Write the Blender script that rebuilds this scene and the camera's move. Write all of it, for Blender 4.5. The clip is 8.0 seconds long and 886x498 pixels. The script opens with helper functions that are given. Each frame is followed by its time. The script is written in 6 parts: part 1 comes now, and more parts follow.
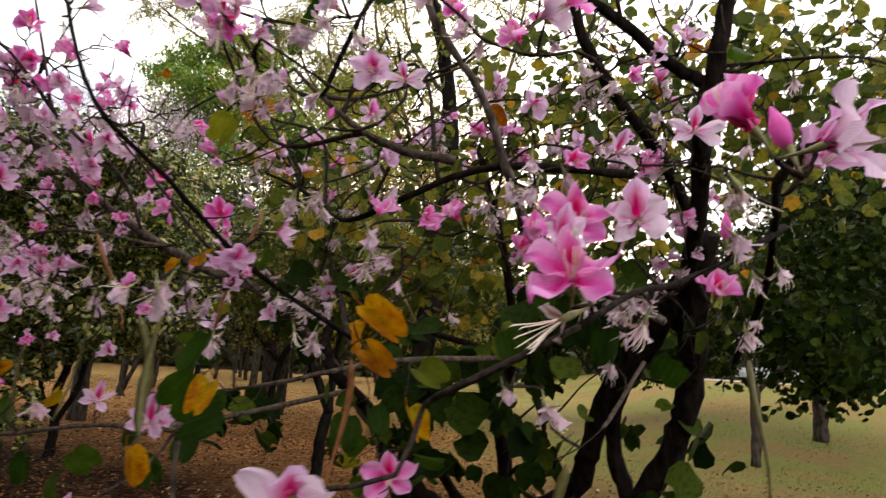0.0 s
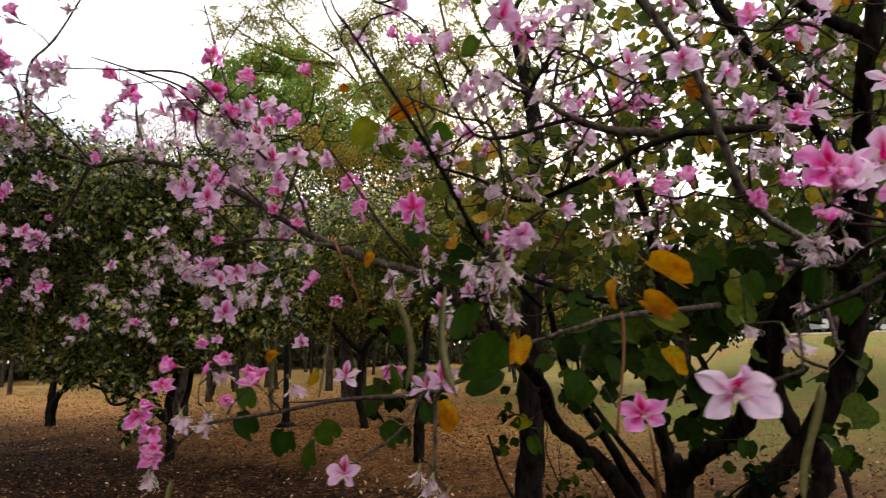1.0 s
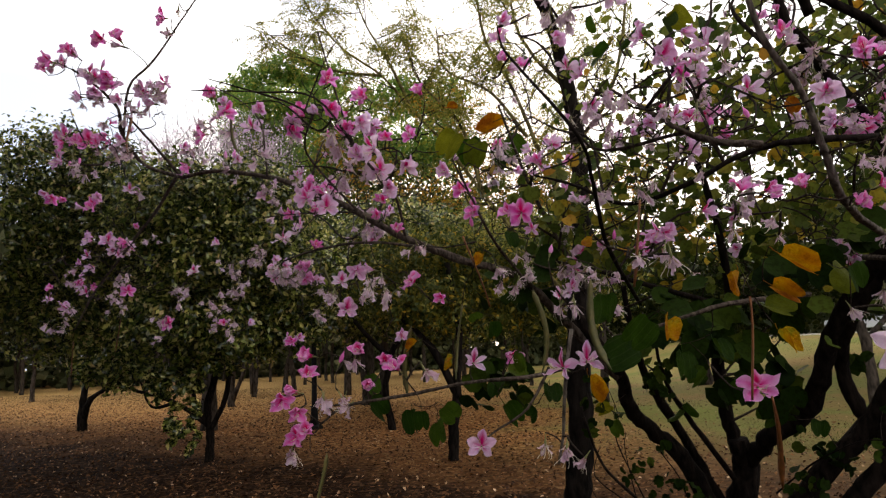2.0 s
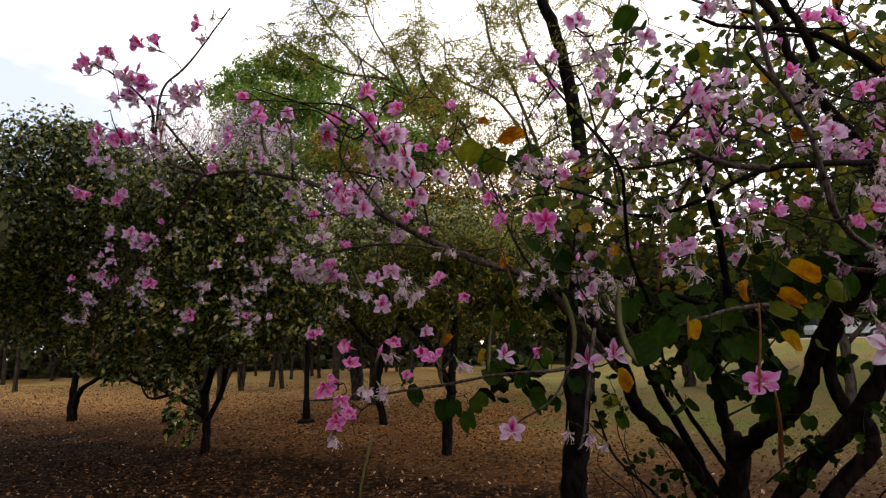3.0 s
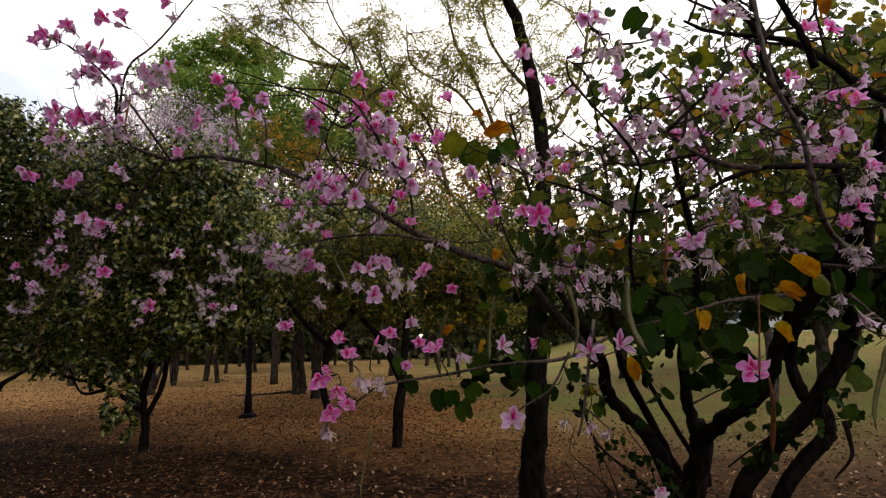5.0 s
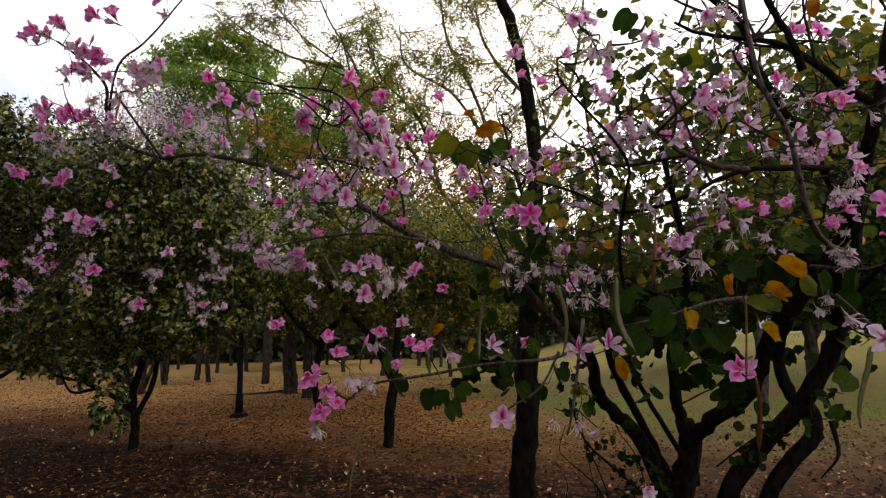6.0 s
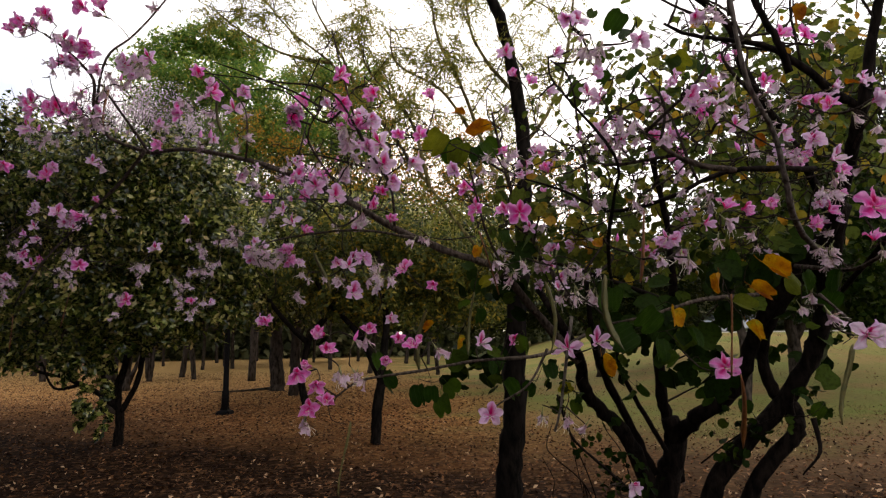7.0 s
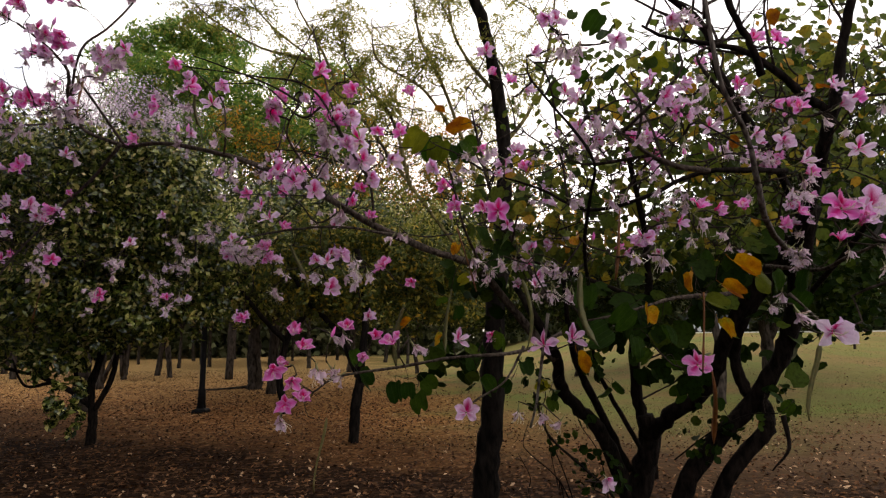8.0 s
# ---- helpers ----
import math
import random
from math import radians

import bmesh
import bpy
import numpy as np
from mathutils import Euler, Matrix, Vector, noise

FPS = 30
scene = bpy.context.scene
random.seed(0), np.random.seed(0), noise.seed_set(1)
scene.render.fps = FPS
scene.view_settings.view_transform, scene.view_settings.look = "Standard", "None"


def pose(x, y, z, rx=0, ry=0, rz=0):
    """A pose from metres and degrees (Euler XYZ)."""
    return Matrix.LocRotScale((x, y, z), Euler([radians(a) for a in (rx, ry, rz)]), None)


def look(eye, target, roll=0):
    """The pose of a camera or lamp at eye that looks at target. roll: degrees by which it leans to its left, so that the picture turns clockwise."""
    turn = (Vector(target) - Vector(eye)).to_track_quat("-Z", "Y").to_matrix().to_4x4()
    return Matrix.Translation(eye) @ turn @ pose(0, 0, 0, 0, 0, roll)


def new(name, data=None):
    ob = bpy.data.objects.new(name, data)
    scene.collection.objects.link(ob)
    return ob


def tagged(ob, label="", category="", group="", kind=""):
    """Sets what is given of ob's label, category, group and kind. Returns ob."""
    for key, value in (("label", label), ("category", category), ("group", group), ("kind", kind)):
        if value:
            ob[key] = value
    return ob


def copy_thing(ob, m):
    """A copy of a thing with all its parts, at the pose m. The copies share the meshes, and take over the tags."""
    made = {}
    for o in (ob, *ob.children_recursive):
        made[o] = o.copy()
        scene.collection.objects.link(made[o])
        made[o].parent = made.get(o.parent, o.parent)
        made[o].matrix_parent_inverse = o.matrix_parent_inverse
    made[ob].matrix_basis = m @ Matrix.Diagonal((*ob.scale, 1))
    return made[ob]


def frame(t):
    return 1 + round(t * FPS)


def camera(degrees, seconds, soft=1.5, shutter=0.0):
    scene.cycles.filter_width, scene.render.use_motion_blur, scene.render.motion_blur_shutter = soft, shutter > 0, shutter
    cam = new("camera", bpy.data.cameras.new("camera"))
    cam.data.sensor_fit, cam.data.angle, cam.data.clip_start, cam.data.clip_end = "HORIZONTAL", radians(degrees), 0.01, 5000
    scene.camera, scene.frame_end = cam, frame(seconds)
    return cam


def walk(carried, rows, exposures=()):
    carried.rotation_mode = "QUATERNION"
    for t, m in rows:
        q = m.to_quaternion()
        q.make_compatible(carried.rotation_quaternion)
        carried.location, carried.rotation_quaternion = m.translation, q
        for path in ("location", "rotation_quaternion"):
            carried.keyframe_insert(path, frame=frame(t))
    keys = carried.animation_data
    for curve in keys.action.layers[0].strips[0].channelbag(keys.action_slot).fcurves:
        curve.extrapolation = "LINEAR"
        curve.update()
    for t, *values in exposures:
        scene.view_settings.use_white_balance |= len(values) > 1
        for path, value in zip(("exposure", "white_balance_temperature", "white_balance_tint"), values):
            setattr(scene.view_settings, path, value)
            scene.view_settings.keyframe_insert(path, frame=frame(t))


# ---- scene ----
cam = camera(72.0, 8.0, soft=1.25, shutter=0.3)
# seconds, eye x y z, yaw, pitch, roll
ROWS = [
    (0, 1.100, 0.844, 1.704, 5.81, 10.61, 3.53),
    (0.5, 0.923, 0.714, 1.661, 8.52, 9.04, -0.19),
    (1, 0.693, 0.599, 1.637, 10.21, 9.13, -1.82),
    (1.5, 0.481, 0.456, 1.610, 11.09, 9.61, -2.60),
    (3, 0.227, 0.049, 1.587, 9.54, 9.37, -1.28),
    (3.5, 0.089, 0.018, 1.592, 7.02, 9.00, -2.19),
    (4, 0.012, 0.013, 1.591, 4.98, 8.84, -1.82),
    (4.5, -0.015, 0.016, 1.586, 4.16, 8.66, -1.42),
    (6, -0.002, 0.014, 1.578, 2.97, 8.62, -1.09),
    (6.5, -0.008, 0.007, 1.581, 2.84, 8.52, -0.74),
    (7, -0.010, 0.005, 1.573, 1.83, 8.42, -0.83),
    (7.5, -0.008, 0.002, 1.569, 0.79, 8.36, -0.85),
    (8, 0.000, 0.000, 1.563, -0.00, 8.33, -0.55),
]
walk(cam, [(t, pose(x, y, z, 0, 0, yaw) @ pose(0, 0, 0, 90 + pitch) @ pose(0, 0, 0, 0, 0, roll)) for t, x, y, z, yaw, pitch, roll in ROWS],
     [(0.0, 1.24, 6950, 15), (1.0, 1.16, 6950, 14), (1.5, 0.95, 6900, 15), (3.0, 0.56, 6700, 16), (4.5, 0.52, 6700, 17), (8.0, 0.66, 6750, 17)])

# ---- light ----
world = bpy.data.worlds.new("overcast_evening")
scene.world = world
world.use_nodes = True
wn, wl = world.node_tree.nodes, world.node_tree.links
sky = wn.new("ShaderNodeTexSky")
sky.sky_type, sky.sun_disc = "NISHITA", False
sky.sun_elevation, sky.sun_rotation = radians(12), radians(-8)
sky.air_density, sky.dust_density = 1.0, 3.0
coord = wn.new("ShaderNodeTexCoord")
cloud = wn.new("ShaderNodeTexNoise")
cloud.inputs["Scale"].default_value, cloud.inputs["Detail"].default_value, cloud.inputs["Roughness"].default_value = 2.2, 6.0, 0.55
stretch = wn.new("ShaderNodeMapping")
stretch.inputs["Scale"].default_value = (1, 1, 2.5)
stretch.inputs["Location"].default_value = (0.35, 0.2, 0.1)
wl.new(coord.outputs["Generated"], stretch.inputs["Vector"])
wl.new(stretch.outputs["Vector"], cloud.inputs["Vector"])
tone = wn.new("ShaderNodeValToRGB")
tone.color_ramp.elements[0].position, tone.color_ramp.elements[0].color = 0.34, (0.6, 0.7, 0.84, 1)
tone.color_ramp.elements[1].position, tone.color_ramp.elements[1].color = 0.50, (1.3, 1.3, 1.28, 1)
# the cloud cover thickens and greys towards the west, on the left
compass = wn.new("ShaderNodeSeparateXYZ")
wl.new(coord.outputs["Generated"], compass.inputs["Vector"])
west = wn.new("ShaderNodeMath")
west.operation = "MULTIPLY_ADD"
west.inputs[1].default_value, west.inputs[2].default_value = 0.34, 0.10
wl.new(compass.outputs["X"], west.inputs[0])
thick = wn.new("ShaderNodeMath")
thick.operation = "ADD"
wl.new(west.outputs[0], thick.inputs[0])
wl.new(cloud.outputs["Fac"], thick.inputs[1])
wl.new(thick.outputs[0], tone.inputs["Fac"])
dim = wn.new("ShaderNodeMix")
dim.data_type, dim.blend_type = "RGBA", "MULTIPLY"
dim.inputs["Factor"].default_value = 1.0
dim.inputs["B"].default_value = (0.08, 0.08, 0.08, 1)
wl.new(sky.outputs["Color"], dim.inputs["A"])
veil = wn.new("ShaderNodeMix")
veil.data_type = "RGBA"
veil.inputs["Factor"].default_value = 0.85
wl.new(dim.outputs["Result"], veil.inputs["A"])
wl.new(tone.outputs["Color"], veil.inputs["B"])
wl.new(veil.outputs["Result"], wn["Background"].inputs["Color"])
wn["Background"].inputs["Strength"].default_value = 1.0
sun = new("sun", bpy.data.lights.new("sun", "SUN"))
sun.data.energy, sun.data.angle, sun.data.color = 0.8, radians(12), (1.0, 0.82, 0.62)
sun.matrix_world = look((-2, 30, 9), (0, 0, 0))


# ---- materials ----
def ramp(nt, fac, stops):
    node = nt.nodes.new("ShaderNodeValToRGB")
    el = node.color_ramp.elements
    while len(el) < len(stops):
        el.new(0.5)
    for e, (p, c) in zip(el, stops):
        e.position, e.color = p, (*c, 1)
    nt.links.new(fac, node.inputs["Fac"])
    return node.outputs["Color"]


def noise_fac(nt, scale, detail=4, vector=None):
    node = nt.nodes.new("ShaderNodeTexNoise")
    node.inputs["Scale"].default_value, node.inputs["Detail"].default_value = scale, detail
    if vector is None:
        vector = nt.nodes.new("ShaderNodeTexCoord").outputs["Object"]
    nt.links.new(vector, node.inputs["Vector"])
    return node.outputs["Fac"]


def mixed(nt, kind, fac, a, b):
    node = nt.nodes.new("ShaderNodeMix")
    node.data_type, node.blend_type = "RGBA", kind
    for sock, v in (("Factor", fac), ("A", a), ("B", b)):
        if isinstance(v, (int, float)):
            node.inputs[sock].default_value = v
        elif isinstance(v, tuple):
            node.inputs[sock].default_value = (*v, 1)
        else:
            nt.links.new(v, node.inputs[sock])
    return node.outputs["Result"]


def calc(nt, op, a, b):
    node = nt.nodes.new("ShaderNodeMath")
    node.operation = op
    for i, v in enumerate((a, b)):
        if isinstance(v, (int, float)):
            node.inputs[i].default_value = v
        else:
            nt.links.new(v, node.inputs[i])
    return node.outputs[0]


def material(name, rough=0.7, spec=0.3):
    m = bpy.data.materials.new(name)
    m.use_nodes = True
    b = m.node_tree.nodes["Principled BSDF"]
    b.inputs["Roughness"].default_value = rough
    b.inputs["Specular IOR Level"].default_value = spec
    return m, m.node_tree, b


def bump(nt, b, height, strength, distance):
    node = nt.nodes.new("ShaderNodeBump")
    node.inputs["Strength"].default_value, node.inputs["Distance"].default_value = strength, distance
    nt.links.new(height, node.inputs["Height"])
    nt.links.new(node.outputs["Normal"], b.inputs["Normal"])


def see_through(nt, b, colour, amount):
    """Thin tissue: part of the light passes through it."""
    tr = nt.nodes.new("ShaderNodeBsdfTranslucent")
    mx = nt.nodes.new("ShaderNodeMixShader")
    mx.inputs["Fac"].default_value = amount
    nt.links.new(colour, tr.inputs["Color"])
    nt.links.new(b.outputs["BSDF"], mx.inputs[1])
    nt.links.new(tr.outputs["BSDF"], mx.inputs[2])
    nt.links.new(mx.outputs["Shader"], nt.nodes["Material Output"].inputs["Surface"])


def leaf_material(name, stops, amount=0.35, rough=0.45, per_piece=False, gloss=0.14):
    m, nt, b = material(name, rough, 0.07 if per_piece else gloss)
    if per_piece:
        pick = nt.nodes.new("ShaderNodeObjectInfo").outputs["Random"]
    else:
        pick = nt.nodes.new("ShaderNodeNewGeometry").outputs["Random Per Island"]
    colour = ramp(nt, pick, stops)
    spots = noise_fac(nt, 60, 3)
    colour = mixed(nt, "MULTIPLY", 0.5, colour, ramp(nt, spots, [(0.36, (0.3, 0.2, 0.12)), (0.52, (1, 1, 1))]))
    if per_piece:
        colour = mixed(nt, "MULTIPLY", 0.7, colour, ramp(nt, noise_fac(nt, 2.5, 5), [(0.35, (0.45, 0.5, 0.4)), (0.6, (1, 1, 1))]))
        rays = nt.nodes.new("ShaderNodeTexWave")
        rays.wave_type, rays.bands_direction = "BANDS", "X"
        rays.inputs["Scale"].default_value, rays.inputs["Distortion"].default_value = 1.6, 2.0
        colour = mixed(nt, "SCREEN", calc(nt, "MULTIPLY", ramp(nt, rays.outputs["Fac"], [(0.9, (0, 0, 0)), (1.0, (1, 1, 1))]), 0.018), colour, (0.6, 0.7, 0.3))
    nt.links.new(colour, b.inputs["Base Color"])
    bump(nt, b, noise_fac(nt, 35, 2), 0.35, 0.01)
    see_through(nt, b, colour, amount)
    return m


def bark_material(name, dark, light, scale):
    m, nt, b = material(name, 0.95, 0.06)
    vec = nt.nodes.new("ShaderNodeMapping")
    vec.inputs["Scale"].default_value = (1, 1, 0.35)
    nt.links.new(nt.nodes.new("ShaderNodeTexCoord").outputs["Object"], vec.inputs["Vector"])
    n1 = noise_fac(nt, scale, 6, vec.outputs["Vector"])
    n2 = noise_fac(nt, scale * 0.12, 3)
    colour = mixed(nt, "MIX", n2, ramp(nt, n1, [(0.35, dark), (0.7, light)]), ramp(nt, n1, [(0.3, tuple(c * 0.6 for c in dark)), (0.75, light)]))
    nt.links.new(colour, b.inputs["Base Color"])
    bump(nt, b, n1, 0.8, 0.02)
    return m


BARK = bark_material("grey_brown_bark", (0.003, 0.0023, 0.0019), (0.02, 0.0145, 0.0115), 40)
TWIG = bark_material("twig_bark", (0.014, 0.01, 0.008), (0.06, 0.045, 0.037), 120)
PALE_BARK = bark_material("pale_bark", (0.05, 0.042, 0.035), (0.2, 0.17, 0.145), 60)
MOSSY_BARK = bark_material("mossy_twig_bark", (0.06, 0.05, 0.018), (0.24, 0.2, 0.075), 30)
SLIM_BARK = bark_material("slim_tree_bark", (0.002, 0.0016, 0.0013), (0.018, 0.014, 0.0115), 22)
FAR_BARK = bark_material("dark_far_bark", (0.012, 0.0095, 0.0075), (0.085, 0.068, 0.055), 14)

GREEN_LEAF = leaf_material("orchid_leaf_green", [(0.0, (0.014, 0.04, 0.003)), (0.5, (0.03, 0.072, 0.005)), (0.85, (0.06, 0.11, 0.008)), (1.0, (0.26, 0.24, 0.012))], 0.55, 0.4, True)
GOLD_LEAF, nt, b = material("orchid_leaf_gold", 0.55, 0.08)
age = nt.nodes.new("ShaderNodeObjectInfo").outputs["Random"]
patch = calc(nt, "ADD", calc(nt, "MULTIPLY", noise_fac(nt, 1.7, 5), 0.9), calc(nt, "MULTIPLY", age, 0.35))
gold = ramp(nt, patch, [(0.36, (0.32, 0.29, 0.012)), (0.47, (0.5, 0.27, 0.003)), (0.62, (0.42, 0.16, 0.002)), (0.78, (0.22, 0.06, 0.004))])
gold = mixed(nt, "MULTIPLY", 0.4, gold, ramp(nt, noise_fac(nt, 6, 6), [(0.33, (0.22, 0.1, 0.05)), (0.47, (1, 1, 1))]))
gold = mixed(nt, "MULTIPLY", 0.25, gold, ramp(nt, noise_fac(nt, 45, 3), [(0.36, (0.3, 0.16, 0.08)), (0.5, (1, 1, 1))]))
nt.links.new(gold, b.inputs["Base Color"])
bump(nt, b, noise_fac(nt, 9, 4), 0.6, 0.03)
see_through(nt, b, gold, 0.45)
CROWN_LEAF = leaf_material("orchid_leaf_mass", [(0.0, (0.032, 0.06, 0.011)), (0.5, (0.1, 0.135, 0.02)), (0.88, (0.22, 0.23, 0.034)), (0.96, (0.4, 0.3, 0.03)), (1.0, (0.46, 0.22, 0.02))], 0.55)
ARCH_BARK = bark_material("brown_twig_bark", (0.026, 0.02, 0.016), (0.12, 0.092, 0.074), 70)
# Dark copy of the orchid leaf, with the crown's shade put into its colour.
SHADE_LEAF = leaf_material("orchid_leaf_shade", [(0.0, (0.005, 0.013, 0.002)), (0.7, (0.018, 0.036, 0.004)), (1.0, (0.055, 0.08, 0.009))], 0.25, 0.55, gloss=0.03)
# pale end of the ramp: sky glints on glossy leaves, put into colour
DARK_LEAF = leaf_material("citrus_leaf", [(0.0, (0.01, 0.024, 0.004)), (0.45, (0.055, 0.085, 0.012)), (0.76, (0.28, 0.32, 0.055)), (0.94, (0.62, 0.58, 0.17)), (1.0, (0.66, 0.5, 0.2))], 0.4, 0.18, gloss=0.7)
FEATHER_LEAF = leaf_material("feathery_leaf", [(0.0, (0.07, 0.16, 0.025)), (0.6, (0.17, 0.3, 0.05)), (0.9, (0.34, 0.42, 0.07)), (1.0, (0.5, 0.42, 0.07))], 0.5)
SPRAY_LEAF = leaf_material("spray_leaf", [(0.0, (0.14, 0.17, 0.025)), (0.7, (0.32, 0.32, 0.06)), (1.0, (0.52, 0.43, 0.08))], 0.5)
OLIVE_LEAF = leaf_material("olive_leaf", [(0.0, (0.035, 0.055, 0.012)), (0.6, (0.11, 0.13, 0.026)), (0.9, (0.32, 0.28, 0.045)), (1.0, (0.5, 0.32, 0.03))], 0.5, 0.45, gloss=0.15)
YELLOW_LEAF = leaf_material("yellowing_leaf", [(0.0, (0.05, 0.08, 0.016)), (0.5, (0.13, 0.14, 0.025)), (0.75, (0.46, 0.28, 0.025)), (1.0, (0.62, 0.25, 0.02))], 0.5)
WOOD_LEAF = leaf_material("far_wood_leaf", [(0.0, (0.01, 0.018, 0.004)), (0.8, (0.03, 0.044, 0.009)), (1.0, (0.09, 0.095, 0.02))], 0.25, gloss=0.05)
# Haze of distance put into the leaf colour, for the outer woods.
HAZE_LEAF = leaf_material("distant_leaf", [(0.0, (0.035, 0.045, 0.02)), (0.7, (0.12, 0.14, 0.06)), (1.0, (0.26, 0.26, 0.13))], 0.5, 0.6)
LITTER = leaf_material("dry_leaf", [(0.0, (0.016, 0.007, 0.003)), (0.5, (0.065, 0.028, 0.011)), (0.9, (0.2, 0.095, 0.038)), (1.0, (0.55, 0.38, 0.23))], 0.05, 0.8)
GRASS = leaf_material("grass_blade", [(0.0, (0.08, 0.095, 0.026)), (0.6, (0.15, 0.15, 0.05)), (1.0, (0.25, 0.215, 0.09))], 0.3, 0.6)
CONCRETE, nt, b = material("pale_concrete", 0.85)
nt.links.new(ramp(nt, noise_fac(nt, 30, 5), [(0.3, (0.42, 0.4, 0.36)), (0.7, (0.62, 0.6, 0.55))]), b.inputs["Base Color"])
STAMEN, nt, b = material("stamen", 0.5)
nt.links.new(ramp(nt, noise_fac(nt, 90), [(0.3, (0.75, 0.68, 0.55)), (0.7, (0.8, 0.72, 0.6))]), b.inputs["Base Color"])
CALYX, nt, b = material("calyx", 0.6)
nt.links.new(ramp(nt, noise_fac(nt, 150), [(0.3, (0.12, 0.14, 0.05)), (0.7, (0.25, 0.24, 0.1))]), b.inputs["Base Color"])
POD, nt, b = material("dry_pod", 0.55)
nt.links.new(ramp(nt, noise_fac(nt, 45), [(0.3, (0.09, 0.03, 0.009)), (0.7, (0.21, 0.075, 0.018))]), b.inputs["Base Color"])
GREEN_POD, nt, b = material("green_pod", 0.5)
nt.links.new(ramp(nt, noise_fac(nt, 45), [(0.3, (0.05, 0.055, 0.014)), (0.7, (0.11, 0.09, 0.026))]), b.inputs["Base Color"])
IRON, nt, b = material("black_iron", 0.6, 0.06)
nt.links.new(ramp(nt, noise_fac(nt, 25), [(0.3, (0.005, 0.005, 0.006)), (0.7, (0.012, 0.011, 0.011))]), b.inputs["Base Color"])


def petal_material(name, edge_a, edge_b, heart, streak, full, reach, pale=(0.92, 0.84, 0.93)):
    """Petal tissue: u runs from claw to tip, v across; veins and a flushed throat."""
    m, nt, b = material(name, 0.6, 0.15)
    uv = nt.nodes.new("ShaderNodeSeparateXYZ")
    nt.links.new(nt.nodes.new("ShaderNodeUVMap").outputs["UV"], uv.inputs["Vector"])
    shade = nt.nodes.new("ShaderNodeSeparateColor")
    nt.links.new(nt.nodes.new("ShaderNodeObjectInfo").outputs["Color"], shade.inputs["Color"])
    pick = shade.outputs["Red"]
    base = ramp(nt, pick, [(0.0, edge_a), (1.0, edge_b)])
    side = calc(nt, "ABSOLUTE", calc(nt, "SUBTRACT", uv.outputs["Y"], 0.5), 0.0)
    inner = calc(nt, "SUBTRACT", uv.outputs["X"], calc(nt, "MULTIPLY", calc(nt, "SUBTRACT", 0.12, side), 1.15))
    rim = ramp(nt, calc(nt, "ADD", calc(nt, "MULTIPLY", side, 1.4), calc(nt, "MULTIPLY", uv.outputs["X"], 0.25)), [(0.35, (0, 0, 0)), (0.95, (1, 1, 1))])
    base = mixed(nt, "MIX", calc(nt, "MULTIPLY", rim, 0.75), base, pale)
    throat = ramp(nt, inner, [(full, (1, 1, 1)), (reach, (0, 0, 0))])
    colour = mixed(nt, "MIX", calc(nt, "MULTIPLY", throat, 1.0), base, heart)
    veins = nt.nodes.new("ShaderNodeTexWave")
    veins.wave_type, veins.bands_direction = "BANDS", "Y"
    veins.inputs["Scale"].default_value, veins.inputs["Distortion"].default_value, veins.inputs["Detail Scale"].default_value = 5.5, 3.5, 2.0
    nt.links.new(nt.nodes.new("ShaderNodeUVMap").outputs["UV"], veins.inputs["Vector"])
    along = ramp(nt, uv.outputs["X"], [(full, (1, 1, 1)), (0.95, (0, 0, 0))])
    colour = mixed(nt, "MIX", calc(nt, "MULTIPLY", calc(nt, "MULTIPLY", ramp(nt, veins.outputs["Fac"], [(0.55, (0, 0, 0)), (0.9, (1, 1, 1))]), along), streak), colour, tuple(c * 0.8 for c in heart))
    blotch = ramp(nt, noise_fac(nt, 5, 5), [(0.32, (0.62, 0.5, 0.5)), (0.55, (1, 1, 1))])
    colour = mixed(nt, "MULTIPLY", 0.4, colour, blotch)
    nt.links.new(colour, b.inputs["Base Color"])
    bump(nt, b, veins.outputs["Fac"], 0.25, 0.002)
    see_through(nt, b, colour, 0.55)
    return m


PINK = petal_material("pink_petal", (0.88, 0.15, 0.62), (0.92, 0.46, 0.84), (0.84, 0.006, 0.28), 0.45, 0.18, 0.66, (0.94, 0.66, 0.95))
PINK_BANNER = petal_material("pink_banner_petal", (0.84, 0.13, 0.53), (0.9, 0.38, 0.74), (0.74, 0.003, 0.15), 0.6, 0.46, 0.9, (0.93, 0.58, 0.9))
LILAC = petal_material("lilac_petal", (0.82, 0.44, 0.76), (0.91, 0.75, 0.92), (0.76, 0.04, 0.4), 0.42, 0.05, 0.52, (0.89, 0.74, 0.92))
LILAC_BANNER = petal_material("lilac_banner_petal", (0.78, 0.34, 0.72), (0.84, 0.55, 0.88), (0.6, 0.003, 0.15), 0.85, 0.42, 0.92, (0.88, 0.68, 0.94))
FADED = petal_material("faded_petal", (0.64, 0.4, 0.54), (0.85, 0.7, 0.82), (0.32, 0.15, 0.13), 0.45, 0.0, 0.55, (0.84, 0.73, 0.83))
HUSK = petal_material("withered_petal", (0.26, 0.16, 0.1), (0.5, 0.36, 0.27), (0.14, 0.07, 0.04), 0.5, 0.1, 0.7)

